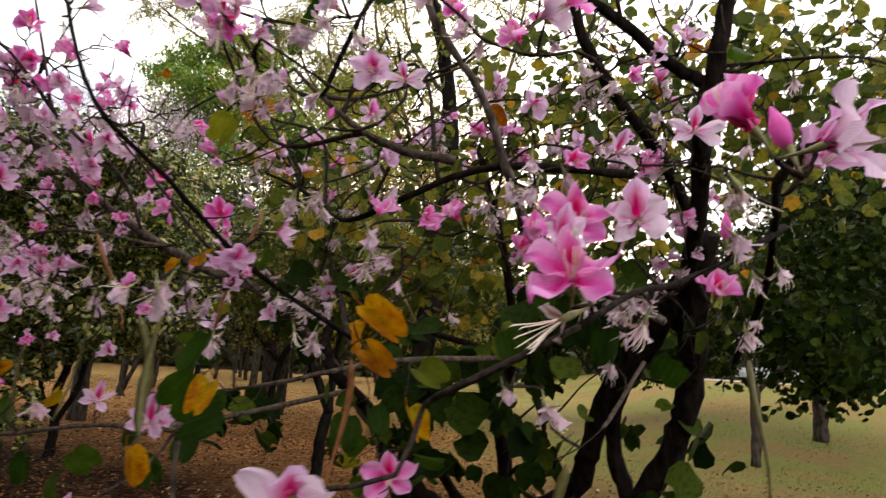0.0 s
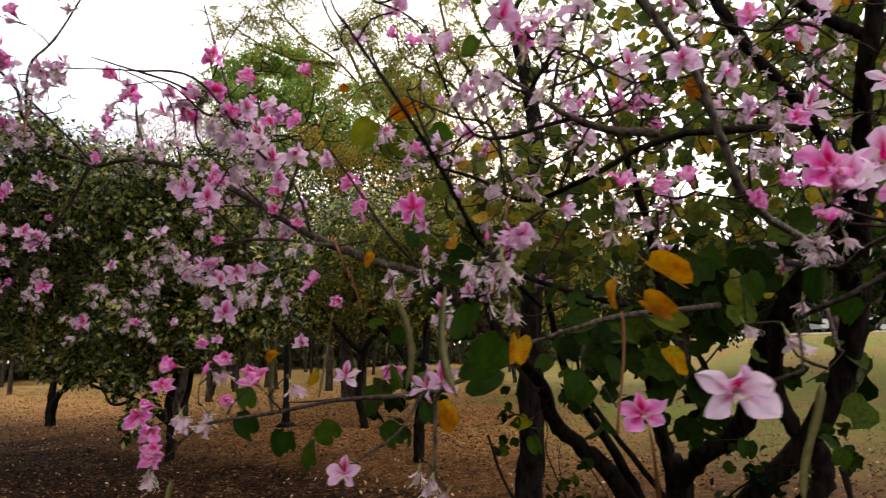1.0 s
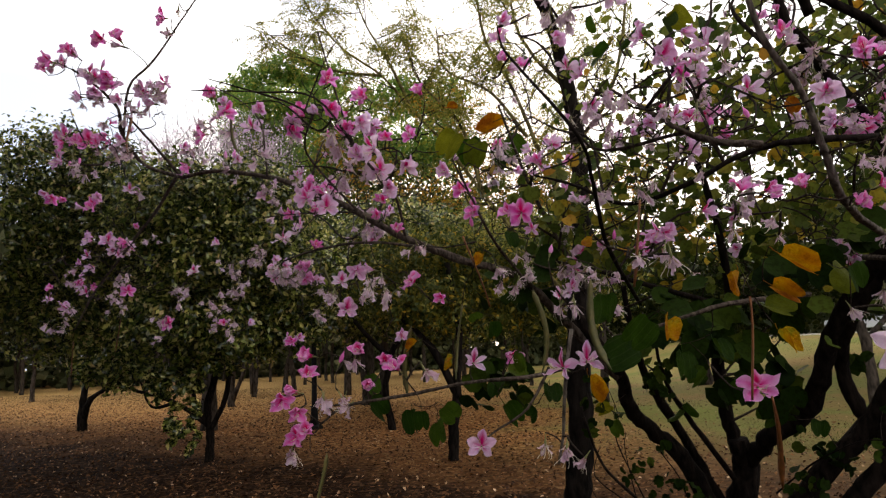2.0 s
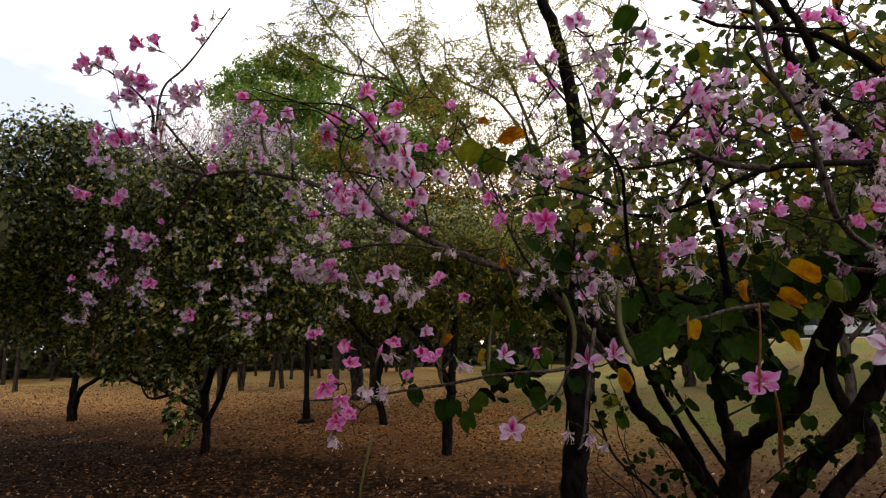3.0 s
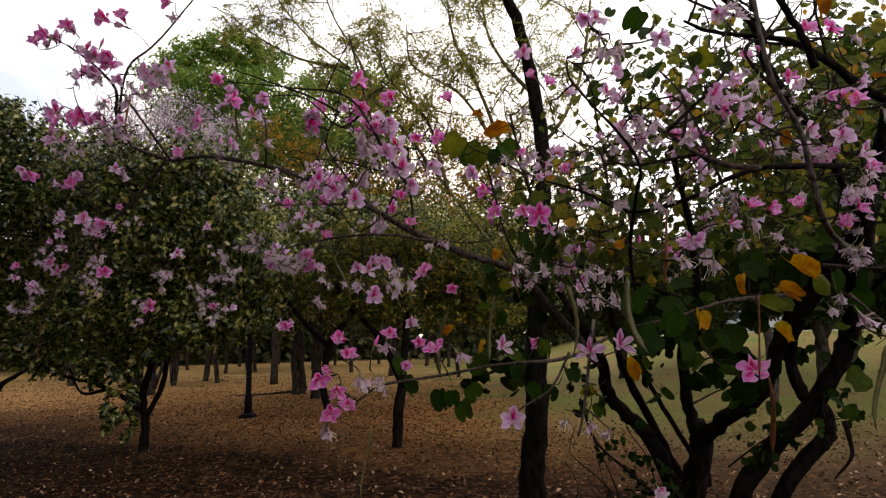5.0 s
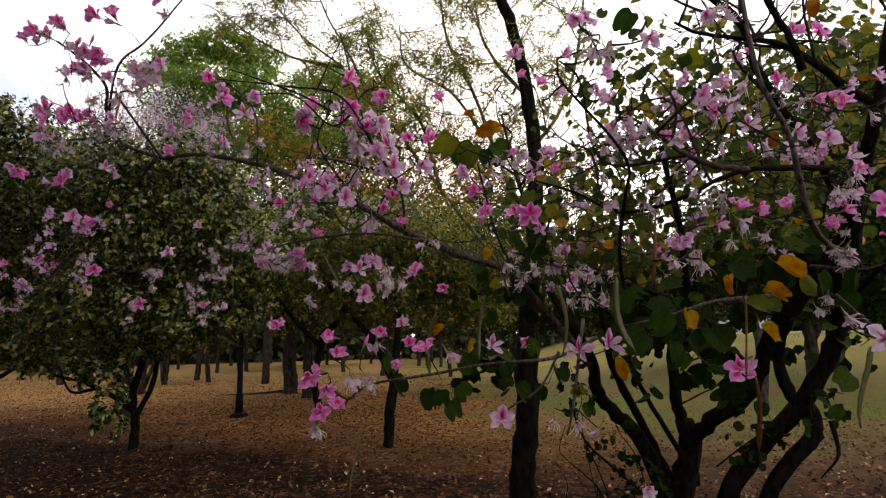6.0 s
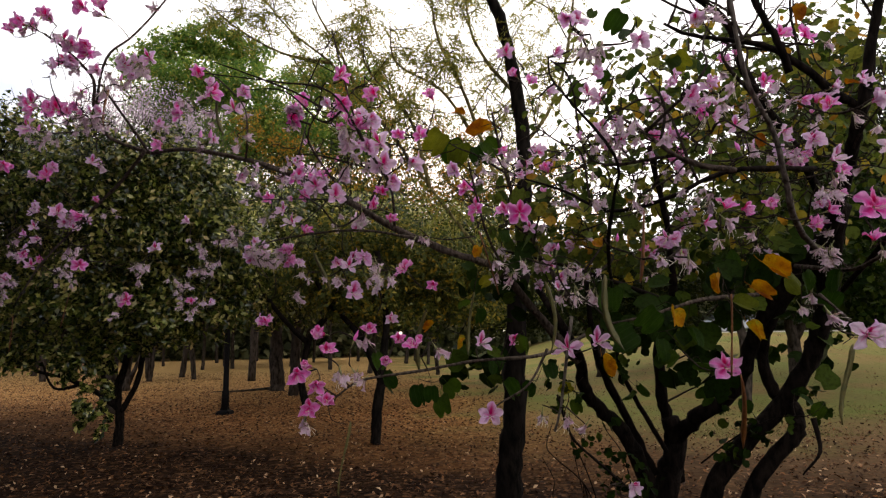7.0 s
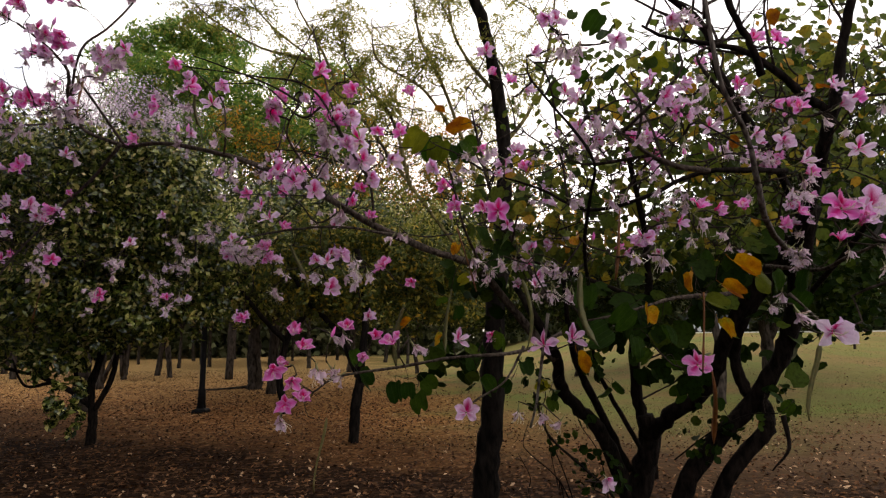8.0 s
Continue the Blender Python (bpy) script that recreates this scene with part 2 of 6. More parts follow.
SOIL, nt, b = material("park_ground", 0.97, 0.04)
pos = nt.nodes.new("ShaderNodeTexCoord").outputs["Object"]
xyz = nt.nodes.new("ShaderNodeSeparateXYZ")
nt.links.new(pos, xyz.inputs["Vector"])
big = noise_fac(nt, 0.35, 4, pos)
fine = noise_fac(nt, 9, 8, pos)
leafy = nt.nodes.new("ShaderNodeTexVoronoi")
leafy.inputs["Scale"].default_value = 19
nt.links.new(pos, leafy.inputs["Vector"])
cell = nt.nodes.new("ShaderNodeSeparateColor")
nt.links.new(leafy.outputs["Color"], cell.inputs["Color"])
# near litter: the tree shade is put into these dark tones
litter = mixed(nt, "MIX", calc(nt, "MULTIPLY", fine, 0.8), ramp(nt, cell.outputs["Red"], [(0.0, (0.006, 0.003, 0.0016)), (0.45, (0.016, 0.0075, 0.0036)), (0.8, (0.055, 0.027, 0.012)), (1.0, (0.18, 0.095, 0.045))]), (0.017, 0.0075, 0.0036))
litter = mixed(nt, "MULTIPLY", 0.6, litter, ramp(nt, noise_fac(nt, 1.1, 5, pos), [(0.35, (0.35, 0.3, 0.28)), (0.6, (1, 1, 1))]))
lit_litter = mixed(nt, "MIX", calc(nt, "MULTIPLY", fine, 0.5), ramp(nt, cell.outputs["Green"], [(0.0, (0.075, 0.029, 0.01)), (0.4, (0.22, 0.09, 0.028)), (0.8, (0.42, 0.205, 0.07)), (1.0, (0.62, 0.38, 0.17))]), (0.28, 0.122, 0.04))
# mask: litter painted shade-dark near the path, bright where open sky reaches it
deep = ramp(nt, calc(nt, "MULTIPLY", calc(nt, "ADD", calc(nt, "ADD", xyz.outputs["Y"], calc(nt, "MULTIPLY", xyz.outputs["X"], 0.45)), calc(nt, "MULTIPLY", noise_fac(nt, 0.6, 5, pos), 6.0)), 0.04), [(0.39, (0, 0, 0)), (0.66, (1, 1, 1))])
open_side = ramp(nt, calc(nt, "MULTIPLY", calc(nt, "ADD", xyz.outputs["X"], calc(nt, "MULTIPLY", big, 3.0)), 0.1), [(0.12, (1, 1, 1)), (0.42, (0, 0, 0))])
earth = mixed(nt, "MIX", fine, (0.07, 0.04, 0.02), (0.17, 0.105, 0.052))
litter = mixed(nt, "MIX", deep, litter, mixed(nt, "MIX", open_side, earth, lit_litter))
turf = mixed(nt, "MIX", fine, (0.07, 0.092, 0.018), (0.165, 0.18, 0.05))
worn = ramp(nt, noise_fac(nt, 0.45, 6, pos), [(0.46, (0, 0, 0)), (0.6, (1, 1, 1))])
turf = mixed(nt, "MIX", calc(nt, "MULTIPLY", worn, 0.6), turf, mixed(nt, "MIX", fine, (0.12, 0.07, 0.03), (0.26, 0.15, 0.07)))
lawn = calc(nt, "ADD", calc(nt, "ADD", xyz.outputs["X"], calc(nt, "MULTIPLY", xyz.outputs["Y"], 0.16)), calc(nt, "MULTIPLY", big, 6.0))
# lawn begins beyond a ragged line on the open side of the trees
lawn = ramp(nt, calc(nt, "MULTIPLY", calc(nt, "SUBTRACT", lawn, 3.6), 0.3), [(0.0, (0, 0, 0)), (1.0, (1, 1, 1))])
bare = ramp(nt, big, [(0.4, (0, 0, 0)), (0.65, (1, 1, 1))])
lawn = mixed(nt, "MULTIPLY", 1.0, lawn, ramp(nt, calc(nt, "MULTIPLY", calc(nt, "ADD", xyz.outputs["Y"], calc(nt, "MULTIPLY", big, 4.0)), 0.05), [(0.52, (0, 0, 0)), (0.78, (1, 1, 1))]))
lawn = mixed(nt, "MULTIPLY", 0.4, lawn, bare)
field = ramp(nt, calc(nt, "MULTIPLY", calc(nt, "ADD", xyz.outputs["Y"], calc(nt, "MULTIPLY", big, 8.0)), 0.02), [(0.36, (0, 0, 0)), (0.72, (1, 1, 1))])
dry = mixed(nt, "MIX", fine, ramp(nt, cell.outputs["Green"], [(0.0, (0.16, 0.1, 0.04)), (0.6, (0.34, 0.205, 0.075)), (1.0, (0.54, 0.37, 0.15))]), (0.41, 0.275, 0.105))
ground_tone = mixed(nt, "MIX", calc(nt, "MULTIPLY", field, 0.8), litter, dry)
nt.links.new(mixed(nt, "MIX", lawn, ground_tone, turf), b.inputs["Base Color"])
bump(nt, b, fine, 0.6, 0.05)


# ---- mesh helpers ----
rng = np.random.default_rng(7)


def mesh_of(name, verts, faces, mats, index=None, uvs=None, smooth=True):
    me = bpy.data.meshes.new(name)
    me.from_pydata([tuple(map(float, v)) for v in verts], [], faces)
    for m in mats:
        me.materials.append(m)
    if index is not None:
        me.polygons.foreach_set("material_index", index)
    if uvs is not None:
        layer = me.uv_layers.new(name="UVMap")
        loops = np.empty(len(me.loops), dtype=np.int32)
        me.loops.foreach_get("vertex_index", loops)
        layer.data.foreach_set("uv", np.asarray(uvs, dtype=np.float32)[loops].ravel())
    me.polygons.foreach_set("use_smooth", [smooth] * len(me.polygons))
    me.update()
    return me


def part(name, me, parent, label="", m=None):
    ob = new(name, me)
    ob.parent = parent
    if m is not None:
        ob.matrix_basis = m
    return tagged(ob, label) if label else ob


def thing(name, at, label, category, group="", kind=""):
    ob = new(name)
    ob.location = at
    return tagged(ob, label, category, group, kind)


def smooth_line(points, per=6):
    """A rounded line through the points."""
    p = np.array(points, float)
    q = np.vstack([2 * p[0] - p[1], p, 2 * p[-1] - p[-2]])
    out = []
    for i in range(1, len(q) - 2):
        a, b0, c, d = q[i - 1:i + 3]
        for s in np.linspace(0, 1, per, endpoint=False):
            out.append(0.5 * (2 * b0 + (c - a) * s + (2 * a - 5 * b0 + 4 * c - d) * s * s + (3 * b0 - a - 3 * c + d) * s ** 3))
    out.append(p[-1])
    return np.array(out)


def tube(line, radii, sides=8, rough=0.0, seed=0):
    """Vertices and faces of a tapering round limb along a line."""
    line = np.asarray(line, float)
    r = np.random.default_rng(seed)
    n = len(line)
    tang = np.gradient(line, axis=0)
    tang /= np.linalg.norm(tang, axis=1)[:, None] + 1e-9
    side = np.cross(tang[0], (0.3, 0.9, 0.31))
    verts = []
    ang = np.arange(sides) * 2 * np.pi / sides
    for i in range(n):
        side = side - tang[i] * (side @ tang[i])
        side /= np.linalg.norm(side) + 1e-9
        up = np.cross(tang[i], side)
        rr = radii[i] * (1 + rough * r.normal(size=sides))
        verts.append(line[i] + (np.cos(ang) * rr)[:, None] * side + (np.sin(ang) * rr)[:, None] * up)
    verts = np.vstack(verts)
    faces = [(i * sides + j, i * sides + (j + 1) % sides, (i + 1) * sides + (j + 1) % sides, (i + 1) * sides + j) for i in range(n - 1) for j in range(sides)]
    faces.append(tuple(range((n - 1) * sides, n * sides)))
    faces.append(tuple(reversed(range(sides))))
    return verts, faces


def joined(pieces):
    verts, faces, n = [], [], 0
    for v, f in pieces:
        verts.append(np.asarray(v))
        faces += [tuple(i + n for i in q) for q in f]
        n += len(v)
    return np.vstack(verts), faces


def limb(parent, name, points, r0, r1, mat=None, sides=9, rough=0.09, label="", seed=1, girth=1.0):
    line = smooth_line(points, 5)
    s = np.linspace(0, 1, len(line))
    r0, r1 = r0 * girth, r1 * girth
    # knots and slow swellings along the limb
    r = (r0 + (r1 - r0) * s) * (1 + 0.05 * np.sin(s * 9 + seed))
    wob = np.random.default_rng(seed).normal(size=(len(line), 3)) * r[:, None] * 0.10
    wob[0] = wob[-1] = 0
    v, f = tube(line + wob, r, sides, rough, seed)
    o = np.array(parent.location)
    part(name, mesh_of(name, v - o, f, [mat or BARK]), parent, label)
    return line


def leaf_cloud(centres, normals, size, spread, shape="oval"):
    """Many small bent leaves: each four triangles, joined; size may vary."""
    n = len(centres)
    c = np.asarray(centres, float)
    a = rng.normal(size=(n, 3)); a /= np.linalg.norm(a, axis=1)[:, None]
    if normals is not None:
        a = a * spread + normals
        a /= np.linalg.norm(a, axis=1)[:, None] + 1e-9
    b0 = np.cross(a, rng.normal(size=(n, 3))); b0 /= np.linalg.norm(b0, axis=1)[:, None] + 1e-9
    d = np.cross(a, b0)
    ln = (size * rng.uniform(0.6, 1.35, n))[:, None]
    wd = ln * {"oval": 0.26, "round": 0.42, "narrow": 0.13}[shape]
    v = np.stack([c - b0 * ln * 0.5, c + d * wd + a * ln * 0.08, c + b0 * ln * 0.5 - a * ln * 0.1, c - d * wd + a * ln * 0.08, c], 1).reshape(-1, 3)
    k = np.arange(n) * 5
    f = np.concatenate([np.stack([k, k + 4, k + 1], 1), np.stack([k + 1, k + 4, k + 2], 1), np.stack([k + 2, k + 4, k + 3], 1), np.stack([k + 3, k + 4, k], 1)])
    return v, f


def lobed_cloud(centres, normals, size, spread):
    """Many two-lobed leaves, each a folded fan of ten triangles, joined."""
    n = len(centres)
    c = np.asarray(centres, float)
    a = rng.normal(size=(n, 3)); a /= np.linalg.norm(a, axis=1)[:, None]
    a = a * spread + normals
    a /= np.linalg.norm(a, axis=1)[:, None] + 1e-9
    tip = np.cross(a, rng.normal(size=(n, 3))) + np.array((0, 0, -0.7)); tip -= a * np.sum(a * tip, 1)[:, None]; tip /= np.linalg.norm(tip, axis=1)[:, None] + 1e-9
    d = np.cross(a, tip)
    ln = size * rng.uniform(0.6, 1.3, n)
    shape = np.array([(0, 0.35, 0), (0, -0.02, 0), (0.3, 0.0, 0.1), (0.48, 0.25, 0.18), (0.46, 0.6, 0.16), (0.25, 0.9, 0.06), (0, 0.72, -0.02), (-0.25, 0.9, 0.06), (-0.46, 0.6, 0.16), (-0.48, 0.25, 0.18), (-0.3, 0.0, 0.1)])
    v = c[:, None, :] + ln[:, None, None] * (shape[None, :, :1] * d[:, None, :] + (shape[None, :, 1:2] - 0.4) * tip[:, None, :] + shape[None, :, 2:] * a[:, None, :])
    k = np.arange(n)[:, None, None] * 11
    fan = np.array([(0, i, i % 10 + 1) for i in range(1, 11)])
    return v.reshape(-1, 3), (fan[None] + k).reshape(-1, 3)


def cloud_mesh(name, v, f, mat):
    me = bpy.data.meshes.new(name)
    me.vertices.add(len(v)); me.vertices.foreach_set("co", np.asarray(v, np.float32).ravel())
    me.loops.add(len(f) * 3); me.loops.foreach_set("vertex_index", np.asarray(f, np.int32).ravel())
    me.polygons.add(len(f)); me.polygons.foreach_set("loop_start", np.arange(len(f), dtype=np.int32) * 3)
    me.materials.append(mat)
    me.update(calc_edges=True)
    return me


def blob_points(blobs, n, fill=0.35, per=28):
    """Points in uneven clumps spread over ellipsoids (x, y, z, rx, ry, rz): clumps first, leaves round each."""
    vol = np.array([b[3] * b[4] * b[5] for b in blobs]) ** 0.75
    pick = rng.choice(len(blobs), size=max(8, n // per), p=vol / vol.sum())
    bl = np.array(blobs, float)[pick]
    d = rng.normal(size=(len(bl), 3)); d /= np.linalg.norm(d, axis=1)[:, None]
    rad = rng.uniform(fill, 1.0, len(bl)) ** 0.6
    clump = bl[:, :3] + d * rad[:, None] * bl[:, 3:6]
    k = rng.integers(0, len(clump), n)
    s = bl[k, 3:6].mean(1)[:, None] * 0.095
    p = clump[k] + rng.normal(size=(n, 3)) * s
    return p, d[k]


# ---- ground ----
def rise(x, y):
    """The lawn climbs gently away from the trees on the open side."""
    a, c = min(1.0, max(0.0, (y - 13) / 20)), min(1.0, max(0.0, (x - 2) / 9))
    return 1.7 * a * a * (3 - 2 * a) * c * c * (3 - 2 * c)


def ground_sheet():
    xs = np.concatenate([-np.geomspace(600, 24, 14), np.linspace(-22, 22, 89), np.geomspace(24, 600, 14)])
    ys = np.concatenate([-np.geomspace(300, 6, 10), np.linspace(-5, 34, 79), np.geomspace(36, 900, 16)])
    verts, faces = [], []
    for y in ys:
        for x in xs:
            near = max(0.0, 1 - math.hypot(x, y - 10) / 60)
            verts.append((x, y, rise(x, y) + 0.05 * near * noise.noise((x * 0.35, y * 0.35, 0)) + 0.015 * near * noise.noise((x * 1.7, y * 1.7, 5))))
    w = len(xs)
    for j in range(len(ys) - 1):
        for i in range(w - 1):
            faces.append((j * w + i, j * w + i + 1, (j + 1) * w + i + 1, (j + 1) * w + i))
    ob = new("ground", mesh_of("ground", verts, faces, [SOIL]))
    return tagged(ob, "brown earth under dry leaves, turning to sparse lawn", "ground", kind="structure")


ground_sheet()


# ---- the parts of the orchid tree ----
def petal(turn, length, width, open0, open1, twist=0.0, rows=6, cols=5, seed=0, droop=0.0, crumple=0.3):
    r = np.random.default_rng(seed)
    verts, uvs = [], []
    rad, h = 0.0, 0.0
    ca, sa = math.cos(turn), math.sin(turn)
    ph = r.uniform(0, 6.28)
    for i in range(rows):
        s = i / (rows - 1)
        phi = open0 + (open1 - open0) * s ** 0.8
        if i:
            rad += math.sin(phi) * length / (rows - 1)
            h += math.cos(phi) * length / (rows - 1)
        w = width * (0.16 + 0.84 * min(1, max(0, (s - 0.08) / 0.5)) ** 1.25 * (1 - 0.96 * max(0, (s - 0.6) / 0.4) ** 2.1))
        w *= 1 + 0.1 * noise.noise((s * 5 + seed, ph, 2.0))
        for j in range(cols):
            v = j / (cols - 1) - 0.5
            cup = (4 * v * v) * width * 0.16
            ruffle = 0.06 * width * math.sin(9 * s + 14 * v + ph) * s + twist * v * width * s
            ruffle += 0.34 * width * abs(v) * s * math.sin(13 * s + 2 * ph + (2 if v > 0 else 0))
            ruffle += crumple * width * noise.noise((s * 3.1 + seed, v * 3.4, ph))
            hh = h + (cup + ruffle) * math.sin(phi) - droop * s * s * length
            rr = rad - (cup + ruffle) * math.cos(phi)
            verts.append((ca * rr - sa * v * 2 * w * 0.5, sa * rr + ca * v * 2 * w * 0.5, hh))
            uvs.append((s, v + 0.5))
    faces = [(i * cols + j, i * cols + j + 1, (i + 1) * cols + j + 1, (i + 1) * cols + j) for i in range(rows - 1) for j in range(cols - 1)]
    return verts, faces, uvs


SPLIT = {}


def flower_mesh(kind, seed):
    """One blossom, opening along +z with its banner petal towards +y."""
    r = np.random.default_rng(seed)
    V, F, M, U, pieces = [], [], [], [], []

    def add(verts, faces, mi, uvs=None):
        n = len(V)
        uvs = uvs if uvs is not None else [(0.5, 0.5)] * len(verts)
        V.extend([tuple(v) for v in verts])
        U.extend(uvs)
        F.extend([tuple(i + n for i in q) for q in faces])
        M.extend([mi] * len(faces))
        pieces.append((mi, verts, faces, uvs))

    mats = {"o": [PINK, PINK_BANNER], "p": [LILAC, LILAC_BANNER], "w": [FADED, HUSK], "b": [PINK, PINK], "s": [FADED, HUSK]}[kind] + [STAMEN, CALYX]
    if kind in "op":
        wide = ((1.0, 0.95, 0.6, 0.8, 0.45, 0.7, 1.1, 0.35) if kind == "o" else (1.0, 1.1, 0.9, 0.6, 0.95, 1.25, 0.45, 0.8))[seed % 10 % 8]
        for k, a in enumerate((90, 22, 158, -38, 218)):
            ln = 0.058 * r.uniform(0.84, 1.1)
            add(*_swap(petal(radians(a + r.uniform(-7, 7)), ln, ((0.044 if kind == "o" else 0.038) if seed % 10 == 0 else 0.037 if seed % 10 < 3 else (0.031 if kind == "o" else 0.026)) * r.uniform(0.8, 1.12) * (0.95 if k == 0 else 1), radians(r.uniform(32, 44) if seed % 10 == 0 else r.uniform(14, 34) * wide), radians(r.uniform(76, 102) if seed % 10 == 0 else r.uniform(40, 100) * wide), r.uniform(-0.8, 0.8), 10, 7, seed * 9 + k), 1 if k == 0 else 0))
        spread, reach = 0.35, 0.045
    elif kind == "w":
        for k in range(7):
            husk = k > 4
            add(*_swap(petal(radians(72 * k + r.uniform(-30, 30)), (0.04 if husk else 0.057) * r.uniform(0.7, 1.12), (0.007 if husk else 0.0125) * r.uniform(0.5, 1.5), radians(r.uniform(4, 40)), radians(r.uniform(-25, 95 if husk else 70)), r.uniform(-1.6, 1.6), 8, 5, seed * 9 + k, r.uniform(0, 0.15), 0.9), 1 if husk else 0))
        spread, reach = 0.6, 0.05
    elif kind == "s":
        for k in range(2):
            add(*_swap(petal(radians(180 * k + r.uniform(-40, 40)), 0.03 * r.uniform(0.7, 1.2), 0.011, radians(r.uniform(5, 30)), radians(r.uniform(30, 150)), r.uniform(-1, 1), 6, 4, seed * 9 + k), 1))
        spread, reach = 0.35, 0.052
    else:
        line = np.array([(0, 0, 0), (0.002, 0, 0.012), (0.003, 0.001, 0.026), (0.004, 0.002, 0.044)])
        v, f = tube(smooth_line(line, 3), np.interp(np.linspace(0, 1, 10), [0, 0.25, 0.6, 1], [0.003, 0.0075, 0.009, 0.001]), 6)
        add(v, f, 0, [(0.45 + 0.5 * i / len(v), 0.3) for i in range(len(v))])
    if kind != "b":
        for k in range(8 if kind == "s" else 5):
            a, lean = r.uniform(0, 6.28) if kind in "ws" else radians(-90 + r.uniform(-45, 45)), r.uniform(0.3, 1) * spread
            tip = np.array([math.cos(a) * lean * reach * 1.3, math.sin(a) * lean * reach * 1.3, reach])
            curve = smooth_line([(0, 0, 0.004), tip * 0.5 + (0, -0.004, 0.004), tip, tip + (0, 0.006, 0.008)], 2)
            v, f = tube(curve, np.linspace(0.0011, 0.0006, len(curve)), 3)
            add(v, f, 2)
    v, f = tube(smooth_line([(0, 0, -0.034), (0.001, 0, -0.016), (0, 0, -0.002), (0, 0, 0.014)], 2), [0.0014, 0.0014, 0.002, 0.0032, 0.0044, 0.004, 0.002], 6)
    add(v, f, 3)
    whole = mesh_of("flower", V, F, mats, M, U)
    SPLIT[whole.name] = [(("petal", "petal", "stamen", "calyx")[mi], mesh_of("flower_piece", v, f, [mats[mi]], None, u)) for mi, v, f, u in pieces]
    return whole


def _swap(p, mi):
    return p[0], p[1], mi, p[2]


FLOWERS = {k: [flower_mesh(k, 10 * i + s) for s in range(n)] for i, (k, n) in enumerate((("o", 8), ("p", 8), ("w", 9), ("b", 2), ("s", 3)))}


def orchid_leaf_mesh(mat, seed):
    """A two-lobed leaf, folded along its midrib; stalk at the origin, blade towards +y."""
    r = np.random.default_rng(seed)
    half = [(0.05, 0.0), (0.26, -0.05), (0.44, 0.1), (0.5, 0.36), (0.47, 0.64), (0.36, 0.88), (0.2, 0.97), (0.09, 0.9)]
    spine = [(0, 0.02), (0, 0.25), (0, 0.5), (0, 0.76)]
    fold, curl = radians(r.uniform(8, 40) if mat is GREEN_LEAF else r.uniform(24, 66)), r.uniform(-0.6, 0.4)
    verts, faces = [], []

    def put(x, y):
        z = abs(x) * math.sin(fold) + curl * (y * y) * 0.5 + (0.035 if mat is GREEN_LEAF else 0.07) * math.sin(7 * x + 5 * y + seed)
        verts.append((x * math.cos(fold), y, z))
        return len(verts) - 1

    sp = [put(*p) for p in spine]
    near = (0, 0, 0, 1, 2, 3, 3, 3)
    for sgn in (1, -1):
        o = [put(sgn * x * r.uniform(0.94, 1.06), y) for x, y in half]
        h = [put(sgn * x * 0.5, (y + spine[k][1]) / 2) for (x, y), k in zip(half, near)]
        for i in range(7):
            quad = (o[i], o[i + 1], h[i + 1], h[i])
            faces.append(quad if sgn > 0 else quad[::-1])
            a, c = sp[near[i]], sp[near[i + 1]]
            face = (h[i], h[i + 1], c) if a == c else (h[i], h[i + 1], c, a)
            faces.append(face if sgn > 0 else face[::-1])
    v, f = tube([(0, -0.3, 0.05), (0, -0.15, 0.0), (0, 0.03, 0)], [0.012, 0.012, 0.012], 4)
    n = len(verts)
    verts += [tuple(q) for q in v]
    faces += [tuple(i + n for i in q) for q in f]
    return mesh_of("leaf", verts, faces, [mat])


LEAVES = {"g": [orchid_leaf_mesh(GREEN_LEAF, s) for s in range(7)], "y": [orchid_leaf_mesh(GOLD_LEAF, 20 + s) for s in range(7)]}


def pod_mesh(mat, seed):
    r = np.random.default_rng(seed)
    n, V, F = 12, [], []
    for i in range(n):
        s = i / (n - 1)
        w = 0.0105 * min(1, 8 * s + 0.15) * min(1, 5 * (1 - s) + 0.12) * (1 + 0.12 * math.sin(s * 26 + seed))
        x, z, tw = 0.03 * math.sin(s * 3.1 + seed), -0.25 * s, 0.6 * s
        for a, t in ((1, 0), (0, 1), (-1, 0), (0, -1)):
            V.append((x + a * w * math.cos(tw) - t * 0.003 * math.sin(tw), a * w * math.sin(tw) + t * 0.003 * math.cos(tw), z))
    for i in range(n - 1):
        F += [(i * 4 + j, i * 4 + (j + 1) % 4, i * 4 + 4 + (j + 1) % 4, i * 4 + 4 + j) for j in range(4)]
    F += [(0, 3, 2, 1), tuple(range(4 * n - 4, 4 * n))]
    return mesh_of("pod", V, F, [mat])


PODS = {"n": [pod_mesh(POD, s) for s in range(3)], "m": [pod_mesh(GREEN_POD, 5 + s) for s in range(2)]}

# ---- the orchid tree in front ----
orchid = thing("orchid_tree", (1.16, 3.93, -0.06), "many-stemmed pink orchid tree in bloom with two-lobed leaves", "tree")
limbs = []


def branch(points, r0, r1, seed, mat=None, name="branch"):
    limbs.append(limb(orchid, name, points, r0, r1, mat, seed=seed, sides=12 if r0 > 0.03 else 7, girth=0.58 if r0 > 0.03 else 0.78 if r0 > 0.012 else 1.1))


